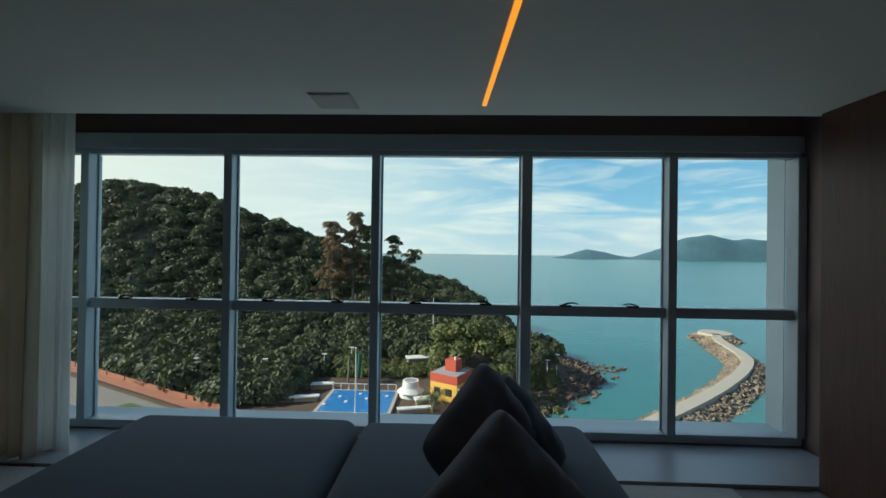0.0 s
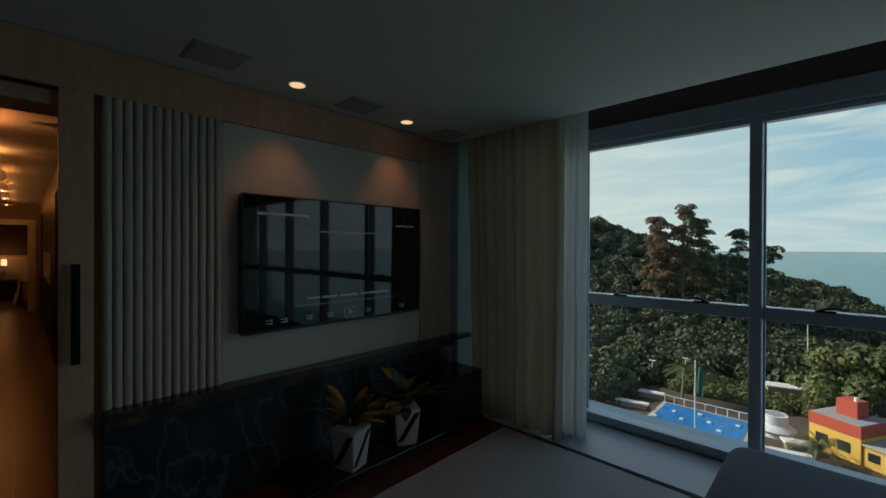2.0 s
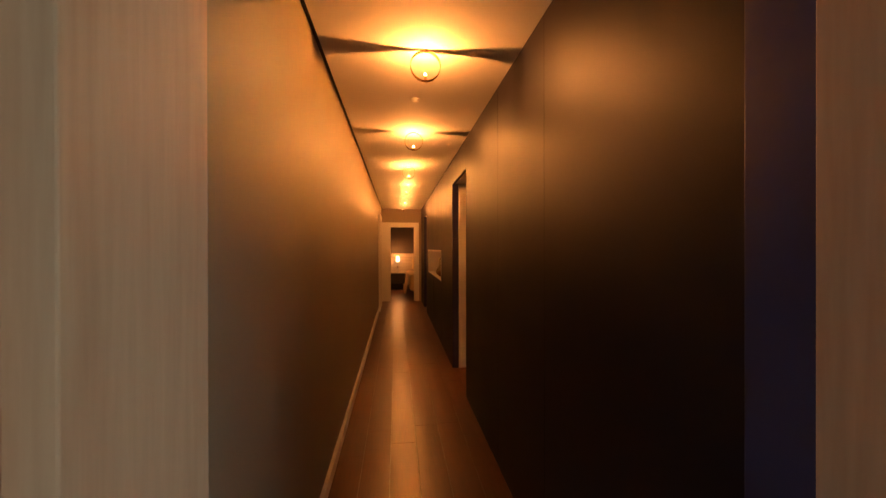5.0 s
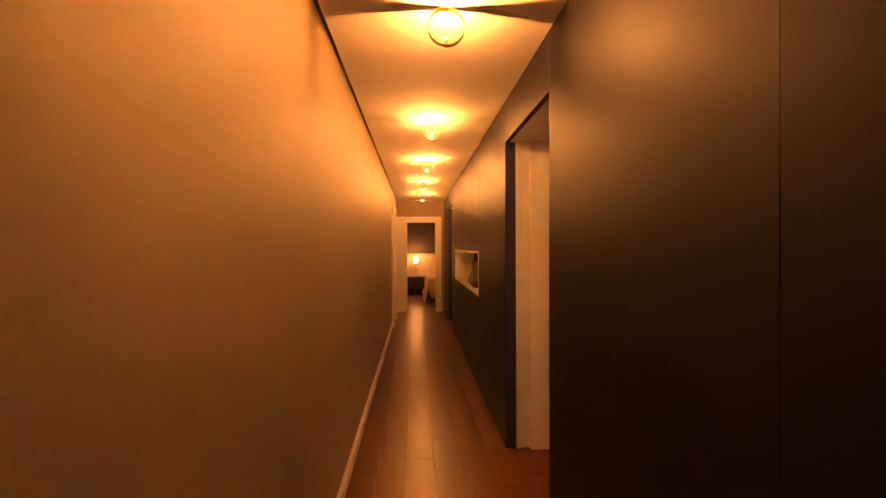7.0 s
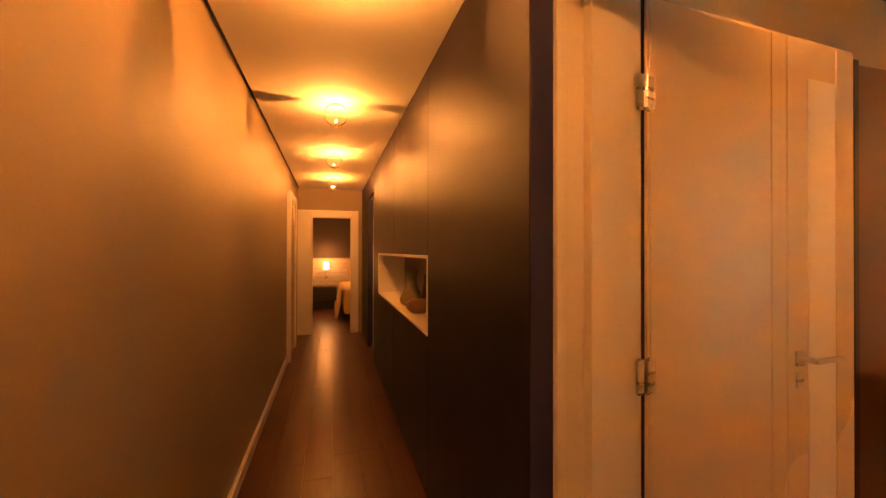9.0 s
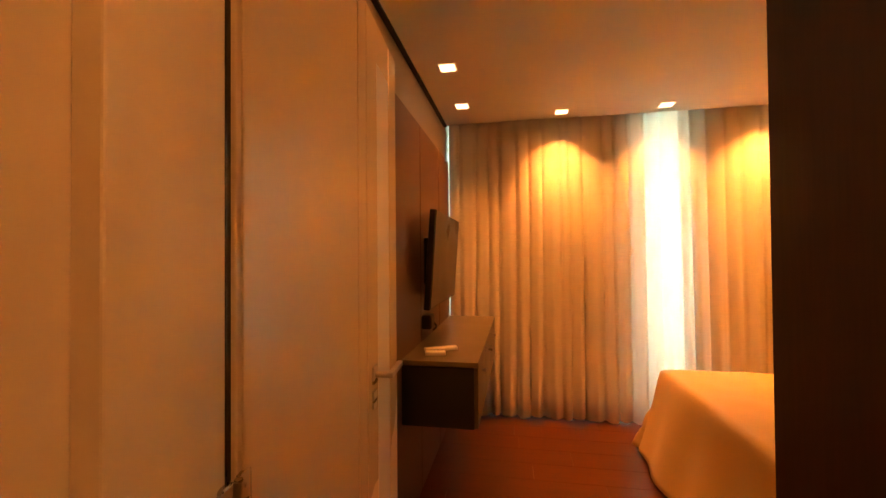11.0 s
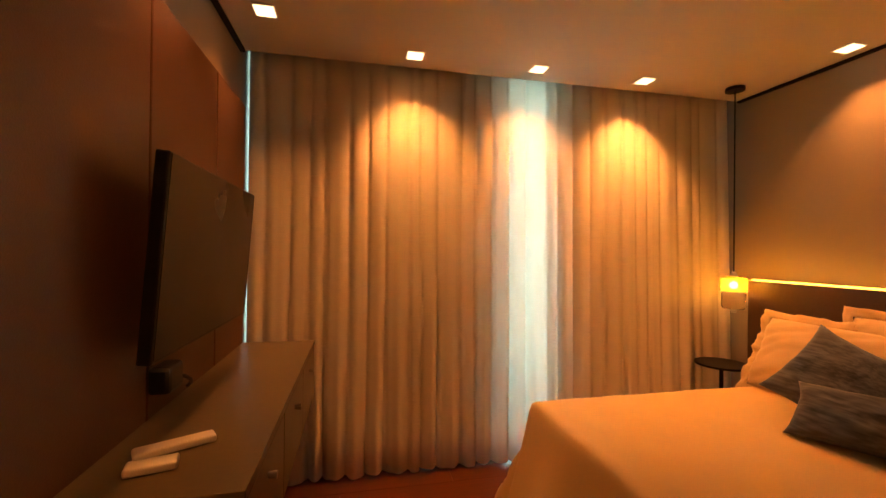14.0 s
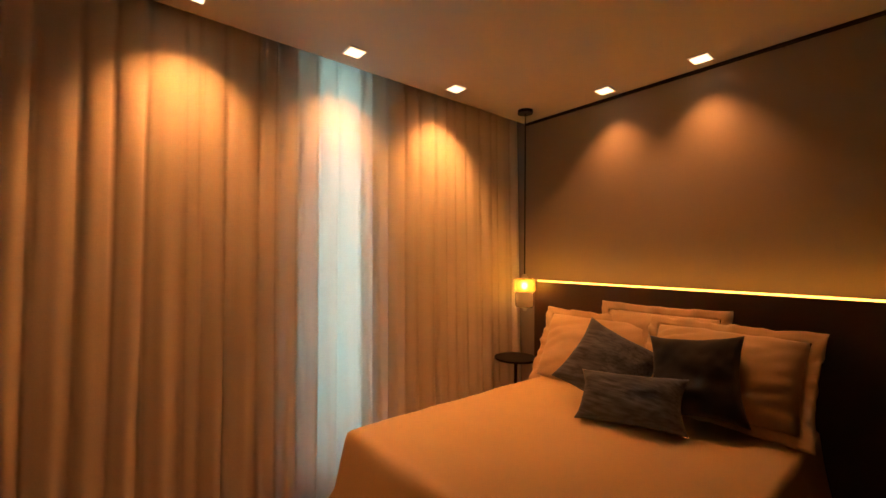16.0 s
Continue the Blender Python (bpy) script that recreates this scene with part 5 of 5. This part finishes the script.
def tree(x, y, z, height, spread, crowns, material, label, seed, trunk=0.22, lift=0.55):
    """A tapered trunk with limbs and clumped crowns of many leaves."""
    r = random.Random(seed)
    t = thing("tree", (x, y, z), label, "tree")
    bm = bmesh.new()
    top = Vector((x + r.uniform(-0.6, 0.6), y, z + height * 0.93))
    mid = Vector((x + r.uniform(-0.4, 0.4), y, z + height * 0.5))
    rod(bm, (x, y, z - 0.5), mid, trunk, trunk * 0.7, 8)
    rod(bm, mid, top, trunk * 0.7, trunk * 0.15, 8)
    quads = []
    for k in range(crowns):
        a = 6.283 * k / crowns + r.uniform(-0.4, 0.4)
        h = z + height * (lift + (1 - lift) * r.random())
        d = spread * r.uniform(0.1, 1.0) * (1.2 - 0.8 * ((h - z) / height - lift) / (1 - lift))
        p = Vector((x + d * math.cos(a), y + d * math.sin(a), h))
        start = mid.lerp(top, max(0, ((h - z) / height - 0.62) * 2))
        rod(bm, start, p, trunk * 0.3, trunk * 0.08, 6)
        s = spread * r.uniform(0.20, 0.38)
        quads.append(crown_template(seed * 31 + k, 0.85) * np.array([s, s, s]) + np.array(p) - np.array((x, y, z)))
    part("trunk", bm, bark, t)
    ob = new("crown", mesh_quads("crown", np.concatenate(quads), material))
    ob.parent = t


def palm(x, y, z, h, seed):
    r = random.Random(seed)
    t = thing("palm_tree", (x, y, z), "tall palm with drooping green fronds", "palm tree")
    part("trunk", rod(bmesh.new(), (x, y, z - 0.3), (x + 0.3, y, z + h), 0.22, 0.13, 8), bark, t)
    q = []
    for k in range(20):
        yaw, up = 6.283 * k / 20 + r.uniform(-0.2, 0.2), r.uniform(-0.1, 1.1)
        for i in range(12):
            u = i / 11
            s = 2.8 * u
            p = np.array([0.3 + math.cos(yaw) * s * math.cos(up * (1 - u * 0.3)), math.sin(yaw) * s * math.cos(up * (1 - u * 0.3)), h + math.sin(up) * s - 1.6 * u * u])
            side = np.array([-math.sin(yaw), math.cos(yaw), 0])
            ahead = np.array([math.cos(yaw), math.sin(yaw), -0.7])
            for sg in (-1, 1):
                e = p + sg * side * 0.55 * (1 - 0.5 * u) + ahead * 0.35 - np.array([0, 0, 0.25])
                q.append([p, p + ahead * 0.12, e + ahead * 0.05, e])
    ob = new("fronds", mesh_quads("fronds", np.array(q), tree_green))
    ob.parent = t
    return t


tree(-36, 122, hill(-36, 122), 9.5 - hill(-36, 122), 5.5, 70, tree_brown, "tall rust-tinged tree standing above the forest", 1, 0.4, 0.30)
tree(-30.6, 124, hill(-30.6, 124), 12.4 - hill(-30.6, 124), 5.2, 64, tree_brown, "tall thin-crowned tree with a bare pale trunk", 2, 0.4, 0.34)
tree(-27, 127, hill(-27, 127), 9.0 - hill(-27, 127), 5.2, 60, tree_green, "tall open-crowned tree beside a thin-crowned one", 12, 0.35, 0.3)
tree(-19, 128, hill(-19, 128), 5.5 - hill(-19, 128), 5.0, 56, forest_green, "tall open-crowned tree above the forest", 3, 0.35, 0.28)
tree(-14, 134, hill(-14, 134), 1.8 - hill(-14, 134), 6.0, 22, forest_green, "open-crowned tree on the ridge", 4, 0.35, 0.4)
tree(2.6, 85, hill(2.6, 85), 7.8, 8.0, 34, tree_green, "broad light green tree behind the yellow building", 5, 0.4, 0.3)
tree(11, 84, hill(11, 84), 7.0, 6.0, 24, tree_green, "round green tree near the shore", 6, 0.3, 0.3)
tree(17, 80, hill(17, 80), 6.0, 5.0, 20, forest_green, "dark green tree beside the shore rocks", 7, 0.3, 0.3)
tree(12, 74, hill(12, 74), 5.5, 4.5, 18, forest_green, "dark green tree beside the path", 8, 0.25, 0.3)
tree(9, 68, hill(9, 68), 4.6, 3.8, 16, tree_green, "small bushy tree beside the yellow building", 9, 0.22, 0.3)
sets = []
for k in range(420):
    zone = rr.randint(1, 4)
    if zone == 1:
        x, y = rr.uniform(-26, 3), rr.uniform(84, 97)
    elif zone == 2:
        x, y = rr.uniform(5, 20), rr.uniform(62, 84)
    else:
        x, y = rr.uniform(-31, 2), rr.uniform(76, 82)
    if zone == 1 and rr.rand() < 0.35:
        continue
    size = 0.7 + 1.3 * rr.rand() ** 2
    sets.append(TEMPL[rr.randint(6)] * size + np.array([x, y, hill(x, y) + size * 0.3]))
tagged(new("shrubs", mesh_quads("shrubs", np.concatenate(sets), tree_green)), "low green shrubs round the yard and along the shore path", "shrubs", kind="stuff")
palm(-18.0, 72, LAND, 4.9, 1)
palm(-16.9, 74.5, LAND, 4.2, 3)
palm(-2.4, 61.0, LAND, 2.2, 2)


# breakwater: walkway on a rubble mound along a curve
BW = [(22, 53), (31, 60.5), (40.5, 68), (49.5, 75.7), (59.5, 85.5), (66, 93.5), (69.6, 101), (72.2, 110), (75, 118), (78.5, 124)]


def along(s):
    s = min(max(s, 0), 0.9999) * (len(BW) - 1)
    i = int(s)
    f = s - i
    p = [Vector((*BW[min(max(i + k, 0), len(BW) - 1)], 0)) for k in (-1, 0, 1, 2)]
    q = 0.5 * ((2 * p[1]) + (p[2] - p[0]) * f + (2 * p[0] - 5 * p[1] + 4 * p[2] - p[3]) * f * f + (3 * p[1] - p[0] - 3 * p[2] + p[3]) * f ** 3)
    return q


def across(s):
    d = (along(s + 0.004) - along(s - 0.004))
    d.normalize()
    return Vector((-d.y, d.x, 0))


pale_deck = surface("pale_concrete", (0.46, 0.41, 0.33), 0.85, vary=0.08, scale=0.4, grain=3, bump=0.1)
bwt = thing("breakwater", (70, 100, SEA), "curved concrete walkway on a rubble breakwater", "breakwater", kind="structure")


def deck(u, v):
    prof = [(-1.15, -1.0), (-1.15, 0), (1.15, 0), (1.15, -1.0)][min(3, round(v * 3))]
    p = along(u) + across(u) * prof[0]
    return (p.x, p.y, SEA + 2.2 + prof[1])


bm = sheet_mesh(60, 3, deck)
for f in bm.faces:
    f.smooth = False
part("walkway", bm, pale_deck, bwt)
bm = bmesh.new()
bmesh.ops.create_cone(bm, cap_ends=True, segments=40, radius1=4.6, radius2=4.4, depth=1.2, matrix=pose(79.5, 126.5, SEA + 1.6))
part("round_head", bm, pale_deck, bwt)


def mound(u, v):
    off, z = [(-6, -2), (-1.6, 1.3), (1.6, 1.3), (6, -2)][min(3, round(v * 3))]
    p = along(u) + across(u) * off
    return (p.x, p.y, SEA + z)


rock_mat = surface("rubble_stone", (0.30, 0.24, 0.17), 0.9, vary=0.35, scale=0.5, grain=4, bump=0.4)
part("mound", sheet_mesh(60, 3, mound), rock_mat, bwt)


def boulders(spots, seed):
    """Many angular stones in one mesh."""
    r = np.random.RandomState(seed)
    cubev = np.array([[x, y, z] for x in (-1, 1) for y in (-1, 1) for z in (-1, 1)], float)
    quads = [(0, 1, 3, 2), (4, 6, 7, 5), (0, 4, 5, 1), (2, 3, 7, 6), (0, 2, 6, 4), (1, 5, 7, 3)]
    vs, fs = [], []
    for x, y, z, s in spots:
        v = cubev * s * (1.0, 1.0, 0.62) * (0.5 + 0.5 * r.rand(3)) * (0.65 + 0.5 * r.rand(8, 1))
        a, b2 = r.rand() * 6.28, (r.rand() - 0.5) * 1.2
        ca, sa, cb2, sb = math.cos(a), math.sin(a), math.cos(b2), math.sin(b2)
        v = v @ np.array([[ca, sa, 0], [-sa, ca, 0], [0, 0, 1]]) @ np.array([[cb2, 0, sb], [0, 1, 0], [-sb, 0, cb2]])
        n = len(vs) * 8
        vs.append(v + (x, y, z))
        fs += [[n + i for i in q] for q in quads]
    me = bpy.data.meshes.new("rocks")
    me.from_pydata(np.concatenate(vs).tolist(), [], fs)
    return me


stone_tint = leaves_mat("tinted_rubble", (0.13, 0.10, 0.075), (0.42, 0.33, 0.23))
spots = []
r2 = random.Random(9)
for k in range(3400):
    u, side = r2.random(), r2.choice((-1, 1))
    d = r2.uniform(1.35, 4.4)
    p = along(u) + across(u) * (side * d)
    spots.append((p.x, p.y, SEA + 1.55 - (d - 1.35) * 0.62, r2.uniform(0.22, 0.55)))
for k in range(320):
    a, d = r2.uniform(0, 6.283), r2.uniform(4.7, 7.2)
    spots.append((79.5 + d * math.cos(a), 126.5 + d * math.sin(a), SEA + 1.3 - (d - 4.7) * 0.6, r2.uniform(0.25, 0.6)))
me = boulders(spots, 1)
me.materials.append(stone_tint)
tagged(new("breakwater_rocks", me), "rough boulders heaped along the breakwater", "rocks", kind="stuff")
spots = []
for k in range(1700):
    y = r2.uniform(64, 108)
    x = shore(y) - 1.6 + r2.gauss(0, 2.0)
    z = hill(x, y)
    spots.append((x, y, max(z, SEA - 0.25) + 0.1, abs(r2.gauss(0.0, 0.32)) + 0.16))
for k in range(46):
    spots.append((r2.gauss(34, 2.2), r2.gauss(91.5, 2.6), SEA - 0.1, r2.uniform(0.2, 0.8)))
me = boulders(spots, 2)
me.materials.append(leaves_mat("shore_rock", (0.05, 0.036, 0.027), (0.22, 0.15, 0.10)))
tagged(new("shore_rocks", me), "brown rocks scattered along the shore", "rocks", kind="stuff")

# road, kerb wall, pool, buildings
asphalt = surface("sunlit_asphalt", (0.22, 0.20, 0.17), 0.9, vary=0.12, scale=0.3, grain=8, bump=0.1)
brick_red = surface("red_brick_wall", (0.36, 0.15, 0.085), 0.85, vary=0.2, scale=0.6, grain=6, bump=0.2)


def strip(x0, y0, x1, y1, w0, w1, z, n=14):
    d = Vector((x1 - x0, y1 - y0, 0)).normalized()
    side = Vector((-d.y, d.x, 0))
    return sheet_mesh(n, 1, lambda u, v: Vector((x0 + (x1 - x0) * u, y0 + (y1 - y0) * u, z)) + side * (w0 + (w1 - w0) * v))


fixed("road", strip(-110, 92, -18, 48, -16, 0, LAND + 0.12), asphalt, "sunlit grey asphalt road", "road")
fixed("pavement", strip(-110, 94.2, -24, 53, -0.9, 1.2, LAND + 0.26), brick_red, "red-brown paved footway beside the road", "pavement")
kw = bmesh.new()
for k in range(16):
    a, b = k / 16, (k + 1) / 16 - 0.004
    p, q = Vector((-110 + 86 * a, 95.6 - 41.2 * a, 0)), Vector((-110 + 86 * b, 95.6 - 41.2 * b, 0))
    mm = (p + q) / 2
    ang = math.degrees(math.atan2(q.y - p.y, q.x - p.x))
    tmp = block(-(q - p).length / 2, (q - p).length / 2, -0.15, 0.15, LAND, LAND + 0.9)
    moved(tmp, pose(mm.x, mm.y, 0, 0, 0, ang))
    me = bpy.data.meshes.new("tmp")
    tmp.to_mesh(me)
    tmp.free()
    kw.from_mesh(me)
fixed("boundary_wall", kw, brick_red, "low red-brown wall along the foot of the hill", "wall")
fixed("grass_island", strip(-48, 60, -33, 53, -3.0, 0.5, LAND + 0.2), surface("lawn", (0.07, 0.11, 0.025), 0.95, vary=0.3, scale=1, grain=10), "small lawn between the road lanes", "lawn")

pool_w = surface("pool_blue", (0.03, 0.20, 0.48), 0.25, vary=0.15, scale=0.6, grain=3, bump=0.1)
pl = thing("swimming_pool", (-14, 63, LAND), "bright blue swimming pool with pale edges", "pool")
part("basin_edge", block(-19.4, -8.2, 57.6, 67.6, LAND, LAND + 0.5, 0.1), pale_deck, pl)
part("water", block(-18.8, -8.8, 58.2, 67.0, LAND + 0.5, LAND + 0.54), pool_w, pl)
for k in range(9):
    part("railing_post", rod(bmesh.new(), (-19.2 + 1.3 * k, 67.4, LAND + 0.5), (-19.2 + 1.3 * k, 67.4, LAND + 1.5), 0.06, None, 6), white_trim, pl)
part("hand_rail", rod(bmesh.new(), (-19.2, 67.4, LAND + 1.5), (-8.8, 67.4, LAND + 1.5), 0.06, None, 6), white_trim, pl)
for k in range(7):
    px, py = -18.5 + 1.45 * k, 60.5 + 5.5 * ((k * 0.618) % 1)
    part("float", block(px - 0.25, px + 0.25, py - 0.25, py + 0.25, LAND + 0.54, LAND + 0.74, 0.06), white_trim, pl)
fixed("pavement_plaza", block(-26, 4, 54, 76, LAND - 0.2, LAND + 0.10), surface("sandy_paving", (0.10, 0.068, 0.043), 0.9, vary=0.25, scale=0.3, grain=5), "sandy paved yard round the pool", "pavement")

white_stucco = surface("white_stucco", (0.72, 0.70, 0.64), 0.8, vary=0.05, bump=0.05)


def kiosk(x, y):
    t = thing("kiosk", (x, y, LAND), "white round kiosk with a stepped conical roof", "kiosk")
    rows = [("base", 1.9, 1.7, 0.1, 0.9), ("roof", 2.2, 1.4, 0.9, 1.5), ("tower", 1.35, 1.30, 1.5, 2.6)]
    for nme, r0, r1, z0, z1 in rows:
        part(nme, rod(bmesh.new(), (x, y, LAND + z0), (x, y, LAND + z1), r0, r1, 28), white_stucco, t)
    # flat grey disc on the closed tower top, coloured as a shaded hollow
    part("tower_hole", rod(bmesh.new(), (x, y, LAND + 2.6), (x, y, LAND + 2.62), 1.0, 1.0, 24), surface("shade_grey", (0.3, 0.3, 0.3), 0.9), t)


kiosk(-6.3, 66.5)
for x, y, w, l, h, tn in ((-3.6, 63.0, 3.6, 1.6, 0.9, 20), (-5.0, 59.5, 5.0, 1.0, 0.7, 14), (-26.5, 66.5, 3.2, 2.0, 1.2, -8), (-22.2, 68.5, 5.2, 1.2, 0.9, 8), (-24.0, 62.5, 8.0, 1.0, 0.8, 10), (-6.6, 83.5, 5.0, 2.6, 1.8, 16), (-2.2, 86, 5.5, 2.6, 1.8, 20), (-1.0, 79, 4.0, 1.6, 1.0, 10)):
    t = thing("shelter", (x, y, LAND), "low pale-roofed shelter beside the pool yard", "shelter")
    m4 = pose(x, y, LAND, 0, 0, tn)
    part("roof", moved(block(-w / 2, w / 2, -l / 2, l / 2, h, h + 0.25, 0.05), m4), white_stucco, t)
    part("wall", moved(block(-w / 2 + 0.3, w / 2 - 0.3, -l / 2 + 0.3, l / 2 - 0.3, 0.0, h), m4), surface("tan_wall", (0.36, 0.24, 0.15), 0.85), t)

yellow = surface("yellow_render", (0.80, 0.48, 0.09), 0.8, vary=0.05, bump=0.05)
red = surface("red_render", (0.52, 0.09, 0.05), 0.8, vary=0.06, bump=0.05)
hs = thing("house", (0.3, 66, LAND), "yellow and red flat-roofed building with a roof box", "building")
m4 = pose(0.2, 66.5, LAND, 0, 0, -30)
part("wall", moved(block(-2.4, 2.5, -2.4, 2.4, 0, 2.9, 0.03), m4), yellow, hs, "yellow rendered wall")
part("upper_wall", moved(block(-2.44, 2.54, -2.44, 2.44, 2.9, 4.2, 0.03), m4), red, hs, "red rendered parapet band")
part("roof", moved(block(-2.3, 2.4, -2.3, 2.3, 4.2, 4.28), m4), surface("grey_roof", (0.35, 0.33, 0.31), 0.9), hs)
part("roof_box", moved(block(-0.9, 1.1, -0.4, 1.5, 4.28, 6.1, 0.03), m4), red, hs)
part("tank", moved(rod(bmesh.new(), (0.7, 0.2, 6.1), (0.7, 0.2, 6.55), 0.22, 0.2, 12), m4), white_trim, hs)
part("wing", moved(block(2.56, 6.2, -2.2, 1.8, 0, 2.3, 0.03), m4), yellow, hs, "lower yellow wing")
part("wing_roof", moved(block(2.56, 6.4, -2.4, 2.0, 2.3, 2.5, 0.03), m4), pale_deck, hs)
dark_window = surface("dark_window", (0.03, 0.035, 0.04), 0.15)
for k in range(2):
    part("window", moved(block(-1.7 + 2.1 * k, -0.5 + 2.1 * k, -2.43, -2.36, 1.0, 2.1), m4), dark_window, hs)
    part("window", moved(block(3.0 + 1.6 * k, 4.0 + 1.6 * k, -2.23, -2.16, 0.9, 1.8), m4), dark_window, hs)
    part("window", moved(block(-2.43, -2.36, -1.5 + 1.8 * k, -0.5 + 1.8 * k, 1.0, 2.1), m4), dark_window, hs)


def post(x, y, h, kind="street_lamp"):
    t = thing(kind, (x, y, LAND), "slim pale street lamp on a post" if kind == "street_lamp" else "tall slim pale mast", "street lamp" if kind == "street_lamp" else "mast", "lamp posts")
    part("pole", rod(bmesh.new(), (x, y, LAND), (x, y, LAND + h), 0.10, 0.06, 8), white_trim, t)
    if kind == "street_lamp":
        part("head", block(x - 0.45, x + 0.45, y - 0.2, y + 0.2, LAND + h, LAND + h + 0.14, 0.03), white_trim, t)
    else:
        part("tip", rod(bmesh.new(), (x, y, LAND + h), (x, y, LAND + h + 0.2), 0.09, 0.02, 8), white_trim, t)


post(-44.2, 70.5, 4.2)
post(-33.0, 72.5, 3.8)
post(-23.5, 76, 4.0)
post(-19.4, 80, 4.4)
post(-13.0, 57.0, 9.8, "mast")
fl_m = surface("green_flag", (0.05, 0.16, 0.09), 0.8, vary=0.1)
flag = thing("flag", (-12.9, 57.0, LAND + 5), "green flag hanging limp from the mast", "flag")
part("flag_cloth", sheet_mesh(10, 8, lambda u, v: (-12.9 + 0.75 * u, 57.0 + 0.12 * math.sin(u * 9 + v * 2), LAND + 9.4 - 3.2 * v - 0.5 * u)), fl_m, flag)
post(-4.5, 100, 12, "mast")
post(18, 77, 3.5)
post(20.5, 80, 3.8)

# ---- floor planks ----
def planks(x0, x1, y0, y1, w, ln, seed, parent, z=0.0):
    r = random.Random(seed)
    cache = {}
    y = y0
    while y < y1 - 1e-4:
        ww = min(w, y1 - y)
        x = x1
        first = r.uniform(0.3, 1.0) * ln
        while x > x0 + 1e-4:
            l = min(first if first else ln, x - x0)
            first = 0
            key = (round(l, 3), round(ww, 3))
            if key not in cache:
                cache[key] = mesh_of("plank", block(-l / 2 + 0.0006, l / 2 - 0.0006, -ww / 2 + 0.0006, ww / 2 - 0.0006, -0.012, 0.0, 0.0008, 1), floor_wood)
            ob = new("plank", cache[key])
            ob.parent = parent
            ob.location = Vector((x - l / 2, y + ww / 2, z)) - ORIGIN[parent]
            x -= l
        y += ww


pf = thing("floor_wood", (-8, 0.4, -0.012), "glossy reddish-brown wood plank floor", "floor", kind="structure")
planks(-13.5, -3.37, -0.139, 0.889, 0.1715, 1.6, 3, pf)
pf2 = thing("floor_wood_bedroom", (-6, 2.6, -0.012), "glossy reddish-brown wood plank floor of the bedroom", "floor", kind="structure")
planks(-7.74, -4.46, 0.89, 4.55, 0.19, 1.6, 5, pf2)
pf3 = thing("floor_wood_living", (-3, 1.5, -0.012), "reddish-brown wood plank floor of the living room", "floor", kind="structure")
planks(-3.37, -2.2, -0.13, 3.24, 0.1715, 1.6, 7, pf3)
pf4 = thing("floor_wood_far_room", (-15, 1, -0.012), "reddish-brown wood plank floor of the far bedroom", "floor", kind="structure")
planks(-16.6, -13.5, -0.139, 3.1, 0.19, 1.6, 9, pf4)
